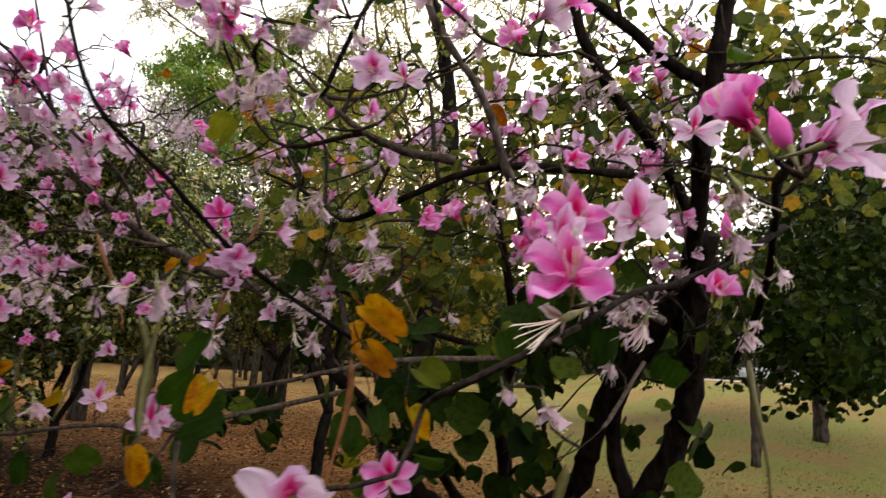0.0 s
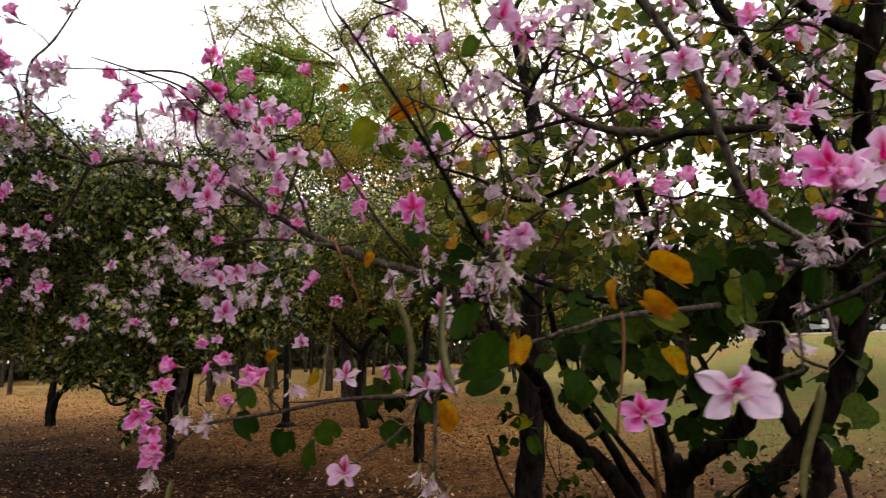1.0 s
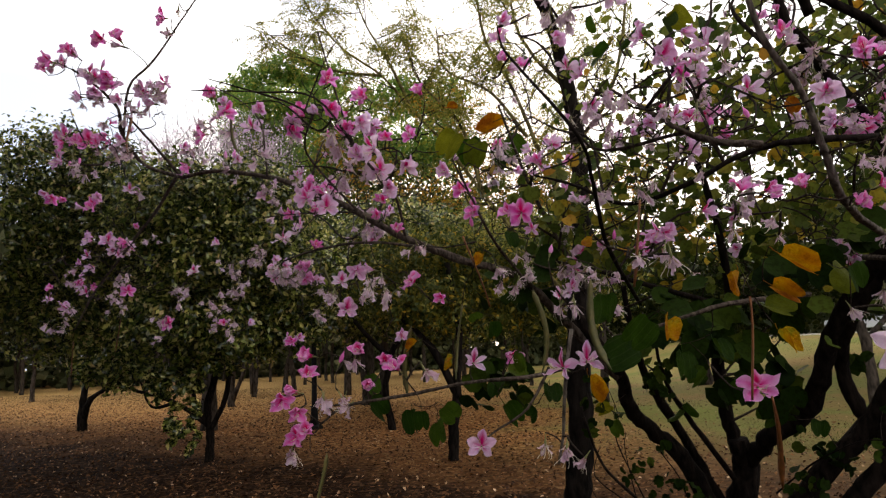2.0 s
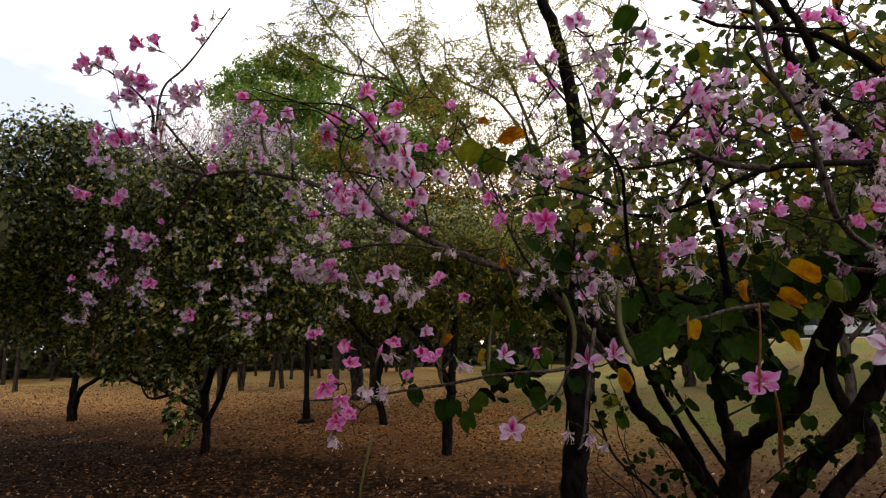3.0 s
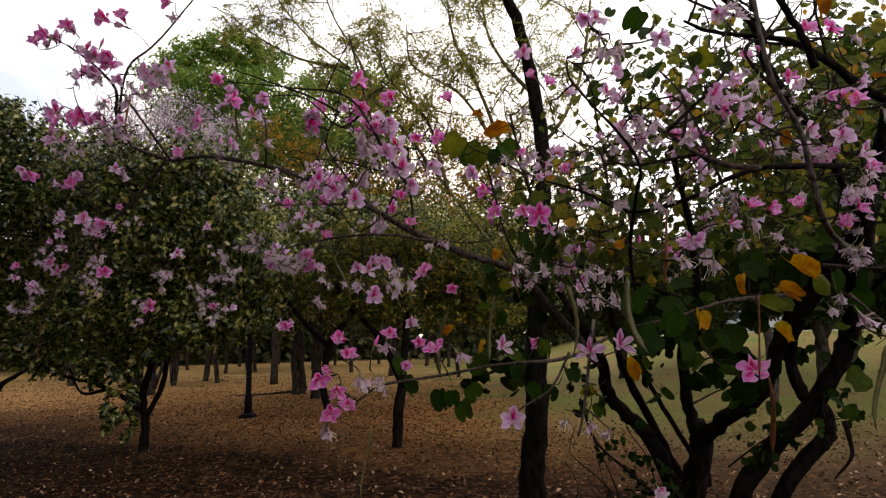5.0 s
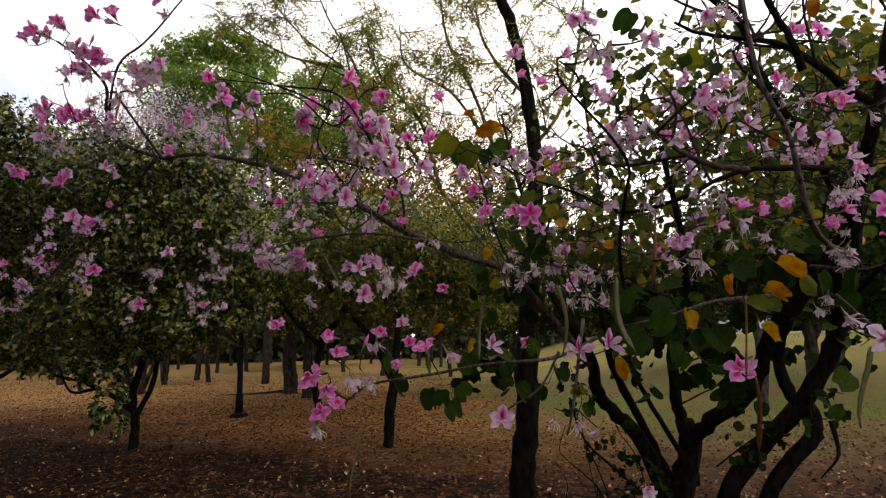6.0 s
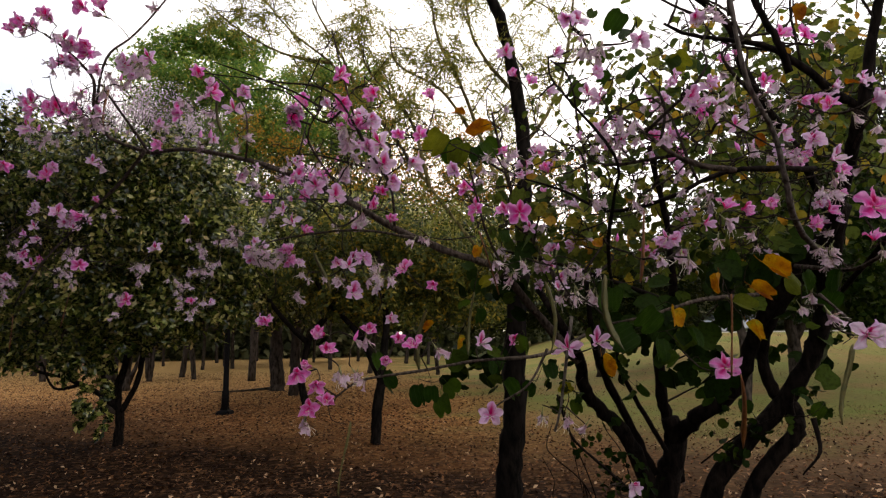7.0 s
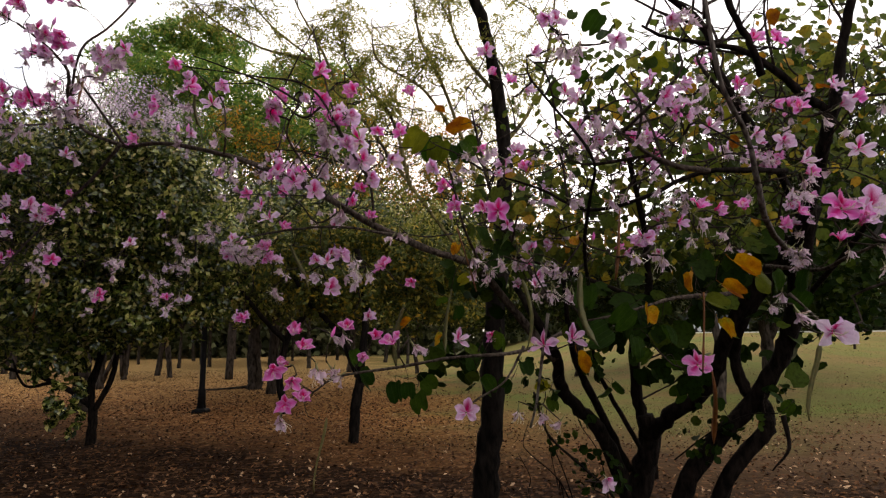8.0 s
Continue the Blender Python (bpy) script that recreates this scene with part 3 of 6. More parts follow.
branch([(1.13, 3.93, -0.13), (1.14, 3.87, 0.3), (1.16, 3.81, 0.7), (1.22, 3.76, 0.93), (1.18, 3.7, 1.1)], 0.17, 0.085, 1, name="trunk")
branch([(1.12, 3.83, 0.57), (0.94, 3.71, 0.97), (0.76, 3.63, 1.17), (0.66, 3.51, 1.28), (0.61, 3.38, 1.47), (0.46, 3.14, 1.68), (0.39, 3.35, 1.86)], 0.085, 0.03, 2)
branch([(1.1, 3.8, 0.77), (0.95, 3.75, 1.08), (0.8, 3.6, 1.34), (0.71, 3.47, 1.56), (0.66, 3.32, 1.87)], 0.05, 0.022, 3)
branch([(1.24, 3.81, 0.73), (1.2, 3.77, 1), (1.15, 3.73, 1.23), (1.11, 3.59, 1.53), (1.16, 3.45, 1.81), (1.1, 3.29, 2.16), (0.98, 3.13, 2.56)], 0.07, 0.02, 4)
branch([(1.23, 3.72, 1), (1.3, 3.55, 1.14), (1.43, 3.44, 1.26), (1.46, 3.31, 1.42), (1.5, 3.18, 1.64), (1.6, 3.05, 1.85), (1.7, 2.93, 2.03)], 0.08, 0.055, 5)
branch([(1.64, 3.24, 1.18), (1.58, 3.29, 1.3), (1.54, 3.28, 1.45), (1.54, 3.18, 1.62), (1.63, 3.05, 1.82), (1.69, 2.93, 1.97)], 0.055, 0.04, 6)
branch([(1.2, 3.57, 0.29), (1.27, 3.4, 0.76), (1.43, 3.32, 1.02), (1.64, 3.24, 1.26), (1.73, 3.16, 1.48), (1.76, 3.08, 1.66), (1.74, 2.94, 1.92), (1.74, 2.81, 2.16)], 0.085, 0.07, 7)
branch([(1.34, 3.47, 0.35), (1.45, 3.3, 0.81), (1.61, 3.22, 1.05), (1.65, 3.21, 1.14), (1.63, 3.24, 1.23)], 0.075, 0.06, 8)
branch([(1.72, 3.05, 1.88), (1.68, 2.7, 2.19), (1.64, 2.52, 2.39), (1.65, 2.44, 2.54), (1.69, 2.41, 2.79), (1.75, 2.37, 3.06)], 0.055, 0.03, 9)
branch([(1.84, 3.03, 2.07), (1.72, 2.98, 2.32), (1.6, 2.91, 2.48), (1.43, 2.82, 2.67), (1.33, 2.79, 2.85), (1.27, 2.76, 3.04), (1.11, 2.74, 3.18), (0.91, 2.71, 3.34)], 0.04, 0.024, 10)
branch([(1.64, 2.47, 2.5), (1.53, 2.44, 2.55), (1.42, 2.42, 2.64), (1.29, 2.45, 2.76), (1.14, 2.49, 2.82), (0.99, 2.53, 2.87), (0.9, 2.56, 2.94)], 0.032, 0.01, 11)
branch([(1.56, 2.64, 1.86), (1.2, 2.21, 1.96), (1.11, 2.09, 2.09), (1.04, 2.01, 2.25), (0.94, 1.94, 2.38), (0.9, 1.91, 2.55), (0.88, 1.89, 2.68)], 0.0105, 0.006, 12, PALE_BARK)
branch([(1.02, 1.84, 2.38), (0.98, 1.82, 2.48), (0.93, 1.81, 2.57), (0.89, 1.79, 2.68)], 0.015, 0.013, 13)
branch([(0.61, 3.38, 1.44), (0.4, 3.35, 1.69), (0.17, 3.19, 1.93), (-0.06, 3.11, 2.01), (-0.36, 3.14, 2.15), (-0.63, 3.17, 2.32), (-1.05, 3.44, 2.56), (-1.36, 3.64, 2.70), (-1.77, 3.75, 2.81), (-2.04, 3.81, 2.81)], 0.04, 0.02, 14, ARCH_BARK)
branch([(-2.04, 3.81, 2.81), (-2.25, 3.76, 2.88), (-2.30, 3.68, 2.94), (-2.18, 3.39, 2.98), (-2.13, 3.29, 3.09), (-2.23, 3.24, 3.22), (-2.37, 3.19, 3.33)], 0.012, 0.006, 15, ARCH_BARK)
branch([(-2.05, 3.75, 2.81), (-2.29, 3.90, 2.64), (-2.52, 4.00, 2.49), (-2.73, 4.10, 2.35), (-2.96, 4.15, 2.14), (-3.16, 4.20, 1.87)], 0.016, 0.007, 16, ARCH_BARK)
branch([(-2.18, 3.41, 2.98), (-2.05, 3.27, 3.21), (-1.87, 3.24, 3.34), (-1.67, 3.18, 3.51), (-1.56, 3.17, 3.64)], 0.0075, 0.0035, 17, ARCH_BARK)
branch([(-2.31, 3.69, 2.94), (-2.61, 3.69, 2.92), (-2.77, 3.62, 2.94), (-2.78, 3.38, 2.97)], 0.006, 0.003, 18, ARCH_BARK)
branch([(-2.05, 3.79, 2.82), (-2.08, 3.51, 2.97), (-2.08, 3.29, 3.06)], 0.009, 0.005, 19, ARCH_BARK)
branch([(0.58, 2.97, 1.59), (0.3, 2.41, 1.51), (0.05, 2.42, 1.49), (-0.2, 2.41, 1.45), (-0.41, 2.41, 1.42), (-0.51, 2.42, 1.36)], 0.008, 0.0035, 20, ARCH_BARK)
branch([(0.31, 2.4, 1.53), (0.23, 2.36, 1.4), (0.12, 2.38, 1.33), (0.08, 2.35, 1.3)], 0.005, 0.0025, 21, ARCH_BARK)
branch([(-0.24, 3.09, 2.09), (-0.51, 3.01, 2.12), (-0.77, 3.12, 2.13), (-1.10, 3.41, 2.14), (-1.33, 3.60, 2.11)], 0.007, 0.003, 22, ARCH_BARK)
branch([(0.24, 3.19, 1.86), (0.11, 2.79, 2.04), (0.05, 2.52, 2.19), (0.02, 2.35, 2.27)], 0.007, 0.003, 23, ARCH_BARK)
branch([*[(0.65, 2.71, 1.76), (0.52, 2.22, 1.89)], (0.47, 1.89, 2.01), (0.43, 1.71, 2.09), (0.28, 1.78, 2.34)], 0.007, 0.003, 24)
branch([(0.98, 2.17, 2.16), (0.86, 2.17, 2.18), (0.75, 2.16, 2.23), (0.66, 2.15, 2.3), (0.57, 2.19, 2.39)], 0.011, 0.004, 25, ARCH_BARK)
branch([(1.44, 2.48, 2.24), (1.16, 2.37, 2.22), (1, 2.37, 2.2), (0.8, 2.38, 2.11), (0.62, 2.56, 2.1), (0.45, 2.68, 2.22), (0.29, 2.76, 2.3)], 0.016, 0.006, 26)
branch([(1.2, 3.46, 1.74), (0.75, 3.05, 1.84), (0.52, 3.16, 1.94), (0.24, 3.31, 2.04)], 0.018, 0.008, 27)
branch([(0.54, 3.13, 1.74), (0.37, 3.33, 2.12), (0.25, 3.23, 2.39), (0.15, 2.9, 2.68)], 0.012, 0.005, 28, ARCH_BARK)
branch([(-0.36, 3.14, 2.15), (-0.36, 2.95, 2.33), (-0.44, 2.69, 2.45), (-0.5, 2.67, 2.61), (-0.56, 2.63, 2.86), (-0.59, 2.61, 2.99)], 0.007, 0.003, 29, ARCH_BARK)
branch([(-0.60, 3.18, 2.30), (-0.73, 2.90, 2.49), (-0.74, 2.81, 2.58), (-0.63, 2.68, 2.67)], 0.006, 0.003, 30, ARCH_BARK)
branch([(-1.34, 3.62, 2.69), (-1.28, 3.47, 2.80), (-1.31, 3.47, 2.98), (-1.46, 3.54, 3.15), (-1.46, 3.23, 3.12)], 0.006, 0.003, 31, ARCH_BARK)
branch([(1.15, 2.45, 1.73), (0.85, 2.24, 1.7), (0.62, 2.16, 1.64), (0.51, 2.2, 1.62)], 0.008, 0.003, 32, ARCH_BARK)
branch([(1.41, 2.64, 1.86), (1.38, 2.24, 1.8), (1.36, 2.04, 1.82), (1.4, 1.93, 1.85)], 0.009, 0.004, 33, ARCH_BARK)
branch([(1.51, 2.66, 1.74), (1.4, 2.36, 1.66), (1.33, 2.17, 1.61), (1.3, 2.07, 1.6)], 0.006, 0.003, 34, ARCH_BARK)
branch([(0.42, 2.93, 1.31), (0.48, 2.95, 1.12), (0.59, 2.89, 1.01), (0.73, 2.84, 0.88), (0.8, 2.88, 0.74)], 0.005, 0.006, 41)
branch([(0.39, 2.29, 1.65), (0.36, 2.27, 1.49), (0.34, 2.32, 1.32), (0.32, 2.35, 1.23)], 0.006, 0.004, 42, PALE_BARK)
branch([(1.14, 3.68, 0.92), (0.9, 3.42, 1.26), (0.8, 3.29, 1.44), (0.75, 3.15, 1.68)], 0.02, 0.008, 43)
branch([(1.67, 3.1, 1.17), (1.67, 3.07, 1.02), (1.59, 3.09, 0.91)], 0.012, 0.003, 44)
branch([(1.3, 3.59, 0.87), (1.36, 3.26, 1.06), (1.46, 3.04, 1.18), (1.56, 2.94, 1.2)], 0.004, 0.002, 45)
for k in range(5):
    # water shoots round the foot of the tree
    foot_at = np.array((1, 3.77, 0.28)) + (rng.uniform(-0.75, 0.15), rng.uniform(-0.2, 0.2), rng.uniform(0.0, 0.25))
    lean = np.array((rng.uniform(-0.35, 0.1), rng.uniform(-0.2, 0.2), rng.uniform(0.5, 1.0)))
    branch([foot_at, foot_at + lean * 0.3 + rng.normal(size=3) * 0.05, foot_at + lean * 0.6 + rng.normal(size=3) * 0.09, foot_at + lean * 0.8 + rng.normal(size=3) * 0.05, foot_at + lean], 0.0045, 0.0015, 60 + k)
# limbs that reach out over the path, near where the walk begins
branch([(2.02, 3.38, 1.78), (1.91, 2.82, 1.98), (1.76, 2.37, 2.09), (1.54, 1.85, 2.02), (1.4, 1.48, 1.94), (1.38, 1.4, 1.92)], 0.02, 0.004, 35)
branch([(1.83, 2.48, 2.11), (1.59, 2.18, 1.96), (1.41, 1.97, 1.87), (1.29, 1.71, 1.82), (1.18, 1.48, 1.75)], 0.009, 0.003, 36)

low_blossom = [
    ("o", -0.55, 2.39, 1.53), ("o", -0.62, 2.46, 1.47), ("p", -0.59, 2.41, 1.41), ("o", -0.53, 2.35, 1.34),
    ("p", -0.63, 2.48, 1.31), ("p", -0.68, 2.46, 1.45), ("w", -0.65, 2.49, 1.27), ("w", -0.49, 2.4, 1.45),
    ("w", -0.45, 2.47, 1.45), ("o", -0.19, 2.33, 1.54), ("o", -0.32, 2.4, 1.49), ("p", -0.28, 2.46, 1.57),
    ("w", -0.12, 2.4, 1.54), ("p", 0.05, 2.41, 1.55), ("o", 0.18, 2.46, 1.58), ("p", 0.36, 2.2, 1.53),
    ("p", 0.42, 2.04, 1.55), ("p", 0.08, 2.32, 1.29), ("b", -0.45, 2.45, 1.57), ("w", -0.41, 2.51, 1.59),
    ("p", -0.58, 2.51, 1.6), ("p", -0.39, 2.51, 1.61), ("w", 0.35, 2.24, 1.3), ("w", 0.28, 2.39, 1.29),
    ("o", 0.88, 2.17, 1.46),
]
middle_blossom = [
    ("w", 1.19, 2.06, 1.64), ("p", 0.61, 2.41, 1.03), ("o", -0.15, 2.94, 1.83), ("o", -0.29, 2.99, 1.91),
    ("p", -0.38, 3.09, 1.66), ("w", -0.45, 3.06, 1.85), ("p", -0.98, 3.46, 2.01), ("w", -0.96, 3.47, 1.83),
    ("p", -1.29, 3.94, 1.71), ("p", -1.82, 4.28, 1.83), ("p", -2.42, 4.25, 1.82), ("w", -1.95, 4.28, 1.78),
    ("w", -2.27, 4.22, 2.11), ("w", -1.72, 3.91, 2.16), ("w", -1.74, 3.93, 2.05), ("w", -1.90, 4.09, 1.98),
    ("o", -0.85, 3.18, 2.14), ("w", -1.42, 3.65, 2.18), ("w", -1.39, 3.62, 2.27), ("w", -0.72, 3.11, 1.90),
    ("p", -0.62, 2.99, 1.94), ("p", -0.56, 2.97, 1.97), ("p", -0.47, 2.97, 1.98), ("w", -0.42, 2.99, 1.88),
    ("w", -0.44, 2.98, 1.95),
]
hanging_blossom = [
    ("p", -0.45, 2.65, 1.94), ("w", -0.40, 2.65, 1.90), ("p", -0.51, 2.65, 1.89), ("w", -0.43, 2.65, 1.84),
    ("w", -0.55, 2.65, 1.85), ("w", -0.33, 2.65, 1.85), ("w", 0.14, 2.65, 1.86), ("w", 0.20, 2.65, 1.84),
    ("w", 0.26, 2.65, 1.89), ("w", 0.46, 2.65, 1.88), ("w", 0.52, 2.65, 1.84), ("p", 0.41, 2.65, 1.81),
    ("w", 0.55, 2.65, 1.76), ("p", -0.50, 2.65, 1.78), ("w", -0.19, 2.65, 2.03), ("s", 0.48, 2.65, 1.78),
    ("p", -0.66, 2.65, 2.26), ("p", -0.58, 2.65, 2.21), ("p", -0.76, 2.65, 2.09),
]
drooping_blossom = [
    ("p", -2.78, 4.11, 2.41), ("w", -2.76, 4.14, 2.50), ("w", -2.71, 4.15, 2.47), ("p", -2.77, 4.15, 2.42),
    ("o", -2.66, 4.09, 2.46), ("p", -2.98, 4.09, 2.38), ("p", -3.08, 4.14, 2.34), ("o", -3.10, 4.15, 2.19),
    ("p", -3.15, 4.23, 2.19), ("w", -3.11, 4.12, 2.21), ("w", -3.12, 4.14, 2.31), ("w", -2.73, 4.18, 2.18),
    ("w", -2.76, 4.17, 2.08), ("w", -2.73, 4.14, 2.00), ("w", -2.77, 4.11, 2.08), ("o", -2.68, 4.14, 2.12),
    ("p", -3.35, 4.16, 2.09), ("w", -3.30, 4.10, 1.92), ("w", -3.34, 4.27, 2.07), ("o", -3.34, 4.17, 2.18),
    ("w", -2.18, 4.03, 2.11), ("w", -2.22, 4.01, 2.08), ("p", -2.10, 4.06, 2.21), ("w", -2.11, 4.01, 2.10),
    ("w", -2.18, 4.01, 2.00), ("w", -1.67, 3.79, 2.18), ("w", -1.71, 3.88, 2.22), ("p", -1.76, 3.80, 2.34),
    ("w", -1.67, 3.79, 2.15), ("w", -1.67, 3.84, 2.03), ("w", -1.71, 3.88, 2.07), ("w", -1.67, 3.89, 2.10),
    ("w", -1.59, 3.75, 2.06), ("w", -1.40, 3.66, 2.22), ("w", -1.50, 3.74, 2.22), ("w", -1.46, 3.73, 2.27),
    ("w", -1.27, 3.55, 2.55), ("w", -1.27, 3.50, 2.58), ("p", -1.33, 3.55, 2.56), ("w", -1.84, 3.89, 1.96),
    ("w", -1.88, 3.88, 1.99), ("w", -1.79, 3.84, 1.82), ("w", -1.74, 3.85, 1.79), ("o", -1.74, 3.84, 1.82),
    ("w", -1.64, 3.78, 1.84), ("o", -2.27, 4.04, 1.86), ("w", -2.29, 4.00, 1.77), ("w", -2.28, 3.97, 1.89),
    ("o", -1.21, 3.71, 1.69), ("p", -1.24, 3.74, 1.70), ("p", -0.97, 3.48, 2.02), ("w", -0.93, 3.46, 1.97),
    ("w", -0.95, 3.47, 1.86), ("o", -3.10, 3.97, 2.79), ("p", -3.17, 3.97, 2.80), ("o", -2.82, 3.93, 2.72),
]
left_blossom = [
    ("p", -2.99, 4.16, 2.32), ("p", -3.10, 4.19, 2.20), ("o", -3.01, 4.19, 2.15), ("p", -3.23, 4.20, 2.03),
    ("w", -3.28, 4.22, 1.90), ("p", -2.86, 4.12, 2.48), ("p", -2.97, 4.11, 2.50), ("w", -2.80, 4.14, 2.46),
    ("o", -2.69, 4.15, 2.47), ("w", -2.79, 4.19, 2.26), ("w", -2.86, 4.20, 2.12), ("o", -2.94, 3.70, 2.73),
    ("o", -2.74, 3.85, 2.68), ("w", -2.38, 3.81, 2.75), ("p", -2.50, 3.32, 2.97), ("o", -2.41, 3.40, 2.96),
    ("w", -2.68, 3.57, 2.93), ("w", -2.69, 3.69, 2.87), ("o", -2.28, 3.09, 3.37), ("o", -2.41, 3.09, 3.33),
    ("o", -2.08, 3.09, 3.42), ("o", -1.98, 3.10, 3.41), ("w", -2.21, 3.17, 3.26), ("o", -2.09, 3.18, 3.24),
    ("p", -2.17, 3.19, 3.13), ("w", -1.92, 3.20, 3.15), ("w", -1.80, 3.20, 3.14),
]
tip_blossom = [
    ("p", -2.26, 3.20, 3.28), ("p", -2.21, 3.20, 3.17), ("o", -2.11, 3.20, 3.20), ("p", -2.05, 3.20, 3.10),
    ("p", -1.89, 3.20, 3.12), ("w", -1.79, 3.20, 3.10), ("w", -1.98, 3.20, 3.06), ("p", -1.99, 3.20, 2.84),
    ("w", -2.01, 3.20, 2.77), ("w", -2.13, 3.20, 2.97), ("o", -2.40, 3.20, 2.89), ("o", -2.28, 3.20, 2.88),
    ("p", -2.41, 3.20, 2.77), ("w", -2.32, 3.20, 2.73), ("o", -1.77, 3.20, 3.57), ("w", -1.74, 3.20, 3.47),
    ("s", -1.69, 3.20, 3.62), ("p", -2.45, 3.20, 3.36), ("o", -2.57, 3.20, 3.35), ("p", -1.82, 3.20, 3.05),
    ("w", -1.93, 3.20, 3.18), ("b", -2.18, 3.20, 3.32), ("w", -2.01, 3.20, 2.99), ("b", -2.40, 3.20, 3.44),
]
arch_blossom = [
    ("w", -1.86, 3.21, 3.05), ("w", -1.76, 3.21, 3.12), ("o", -1.47, 3.23, 3.06), ("o", -1.44, 3.29, 2.99),
    ("p", -1.29, 3.45, 3.04), ("p", -1.38, 3.51, 2.97), ("w", -1.49, 3.46, 2.95), ("o", -1.69, 3.50, 2.96),
    ("w", -1.86, 3.61, 2.92), ("b", -1.65, 3.66, 2.85), ("b", -1.58, 3.64, 2.84), ("o", -1.89, 3.66, 2.82),
    ("w", -1.31, 3.44, 2.73), ("o", -0.57, 2.64, 2.76), ("o", -0.56, 2.66, 2.65), ("p", -0.81, 2.89, 2.71),
    ("o", -0.87, 2.95, 2.70), ("o", -0.77, 2.86, 2.72), ("o", -0.46, 2.68, 2.57), ("o", -0.39, 2.66, 2.68),
    ("p", -0.37, 2.69, 2.46), ("w", -0.52, 2.68, 2.49), ("w", -0.52, 2.75, 2.43), ("w", -0.59, 2.84, 2.39),
    ("p", -0.38, 2.8, 2.4), ("p", -0.24, 2.68, 2.37),
]
twig_blossom = [
    ("o", -0.18, 2.59, 2.46), ("o", -0.28, 2.58, 2.46), ("o", -0.13, 2.56, 2.62), ("o", -0.72, 3.07, 2.41),
    ("p", -0.58, 2.91, 2.35), ("o", -0.78, 3.14, 2.41), ("o", -0.89, 3.22, 2.45), ("w", -1.23, 3.45, 2.57),
    ("w", -1.25, 3.56, 2.52), ("w", -1.38, 3.78, 2.48), ("o", -1.18, 3.62, 2.44), ("p", -1.25, 3.67, 2.46),
    ("p", -1.04, 3.46, 2.32), ("w", -1.21, 3.63, 2.33), ("o", -0.39, 2.88, 2.27), ("w", -0.51, 2.99, 2.21),
    ("w", -0.53, 3.01, 2.17), ("o", -0.45, 2.97, 2.22), ("o", -0.37, 3.01, 2.16), ("p", -0.03, 2.53, 2.28),
    ("o", 0.01, 2.63, 2.22), ("o", 0.06, 2.61, 2.13), ("b", 0.04, 2.65, 2.08), ("o", 0.24, 2.59, 2.11),
    ("o", 0.19, 2.7, 2.13),
]
crown_blossom = [
    ("p", 0.28, 2.57, 2.04), ("p", 0.23, 2.53, 2.26), ("w", 0.2, 2.4, 2.33), ("o", 0.15, 2.52, 2.37),
    ("o", 0.33, 2.33, 2.21), ("p", 0.45, 2.35, 2.07), ("o", 0.23, 2.44, 2.66), ("o", 0.28, 2.43, 2.62),
    ("p", 0.2, 2.55, 2.81), ("p", 0.6, 1.71, 1.8), ("w", 0.4, 2.33, 1.74), ("p", 0.36, 2.38, 1.75),
    ("b", 0.34, 2.25, 1.89), ("b", 0.53, 2.13, 1.9), ("o", 0.85, 1.99, 1.98), ("o", 0.93, 2.05, 1.99),
    ("o", 1.01, 2, 1.98), ("b", 0.77, 1.87, 2.13), ("b", 0.86, 1.87, 2.14), ("w", 0.9, 1.91, 1.89),
    ("w", 0.83, 2.01, 1.89), ("o", 1.13, 2.01, 1.93), ("o", 1.19, 2.01, 1.97), ("o", 1.11, 1.81, 2.25),
    ("p", 1.22, 1.87, 2.25),
]
high_blossom = [
    ("o", 1.22, 1.99, 2.1), ("w", 1.11, 1.9, 2.02), ("p", 1.21, 1.99, 2.08), ("w", 1.3, 1.91, 2),
    ("o", 1.07, 1.83, 2.49), ("o", 1.04, 1.92, 2.54), ("w", 1.13, 1.83, 2.47), ("p", 0.76, 1.8, 2.57),
    ("p", 0.73, 1.81, 2.55), ("p", 0.79, 1.8, 2.57), ("p", 0.36, 1.81, 2.55), ("p", 0.36, 1.92, 2.63),
    ("p", 0.39, 1.81, 2.47), ("p", 0.56, 1.83, 2.5), ("p", 0.44, 1.89, 2.48), ("p", 0.43, 2.03, 2.4),
    ("p", 0.47, 2.01, 2.37), ("w", 0.76, 1.84, 2.31), ("p", 0.78, 1.84, 2.33), ("p", 0.72, 1.84, 2.29),
    ("w", 0.81, 1.85, 2.29), ("p", 0.89, 1.96, 2.25),
]
outer_blossom = [
    ("o", 0.99, 1.94, 2.38), ("p", 0.99, 1.94, 2.35), ("p", 0.54, 2.1, 2.32), ("w", 0.55, 2.1, 2.26),
    ("w", 0.61, 2.07, 2.26), ("w", 0.63, 2.24, 2.08), ("w", 0.67, 2.18, 2.08), ("p", 0.55, 2.34, 2.11),
    ("o", 1.17, 1.67, 2.23), ("p", 1.14, 1.67, 2.21), ("p", 1.23, 1.83, 1.82), ("o", 1.2, 1.82, 1.84),
    ("w", 1.02, 1.85, 2.29), ("p", 0.79, 2.26, 2.19), ("p", 0.75, 2.25, 2.3), ("w", 0.83, 2.28, 2.13),
    ("p", 1.15, 2.16, 2.3),
]
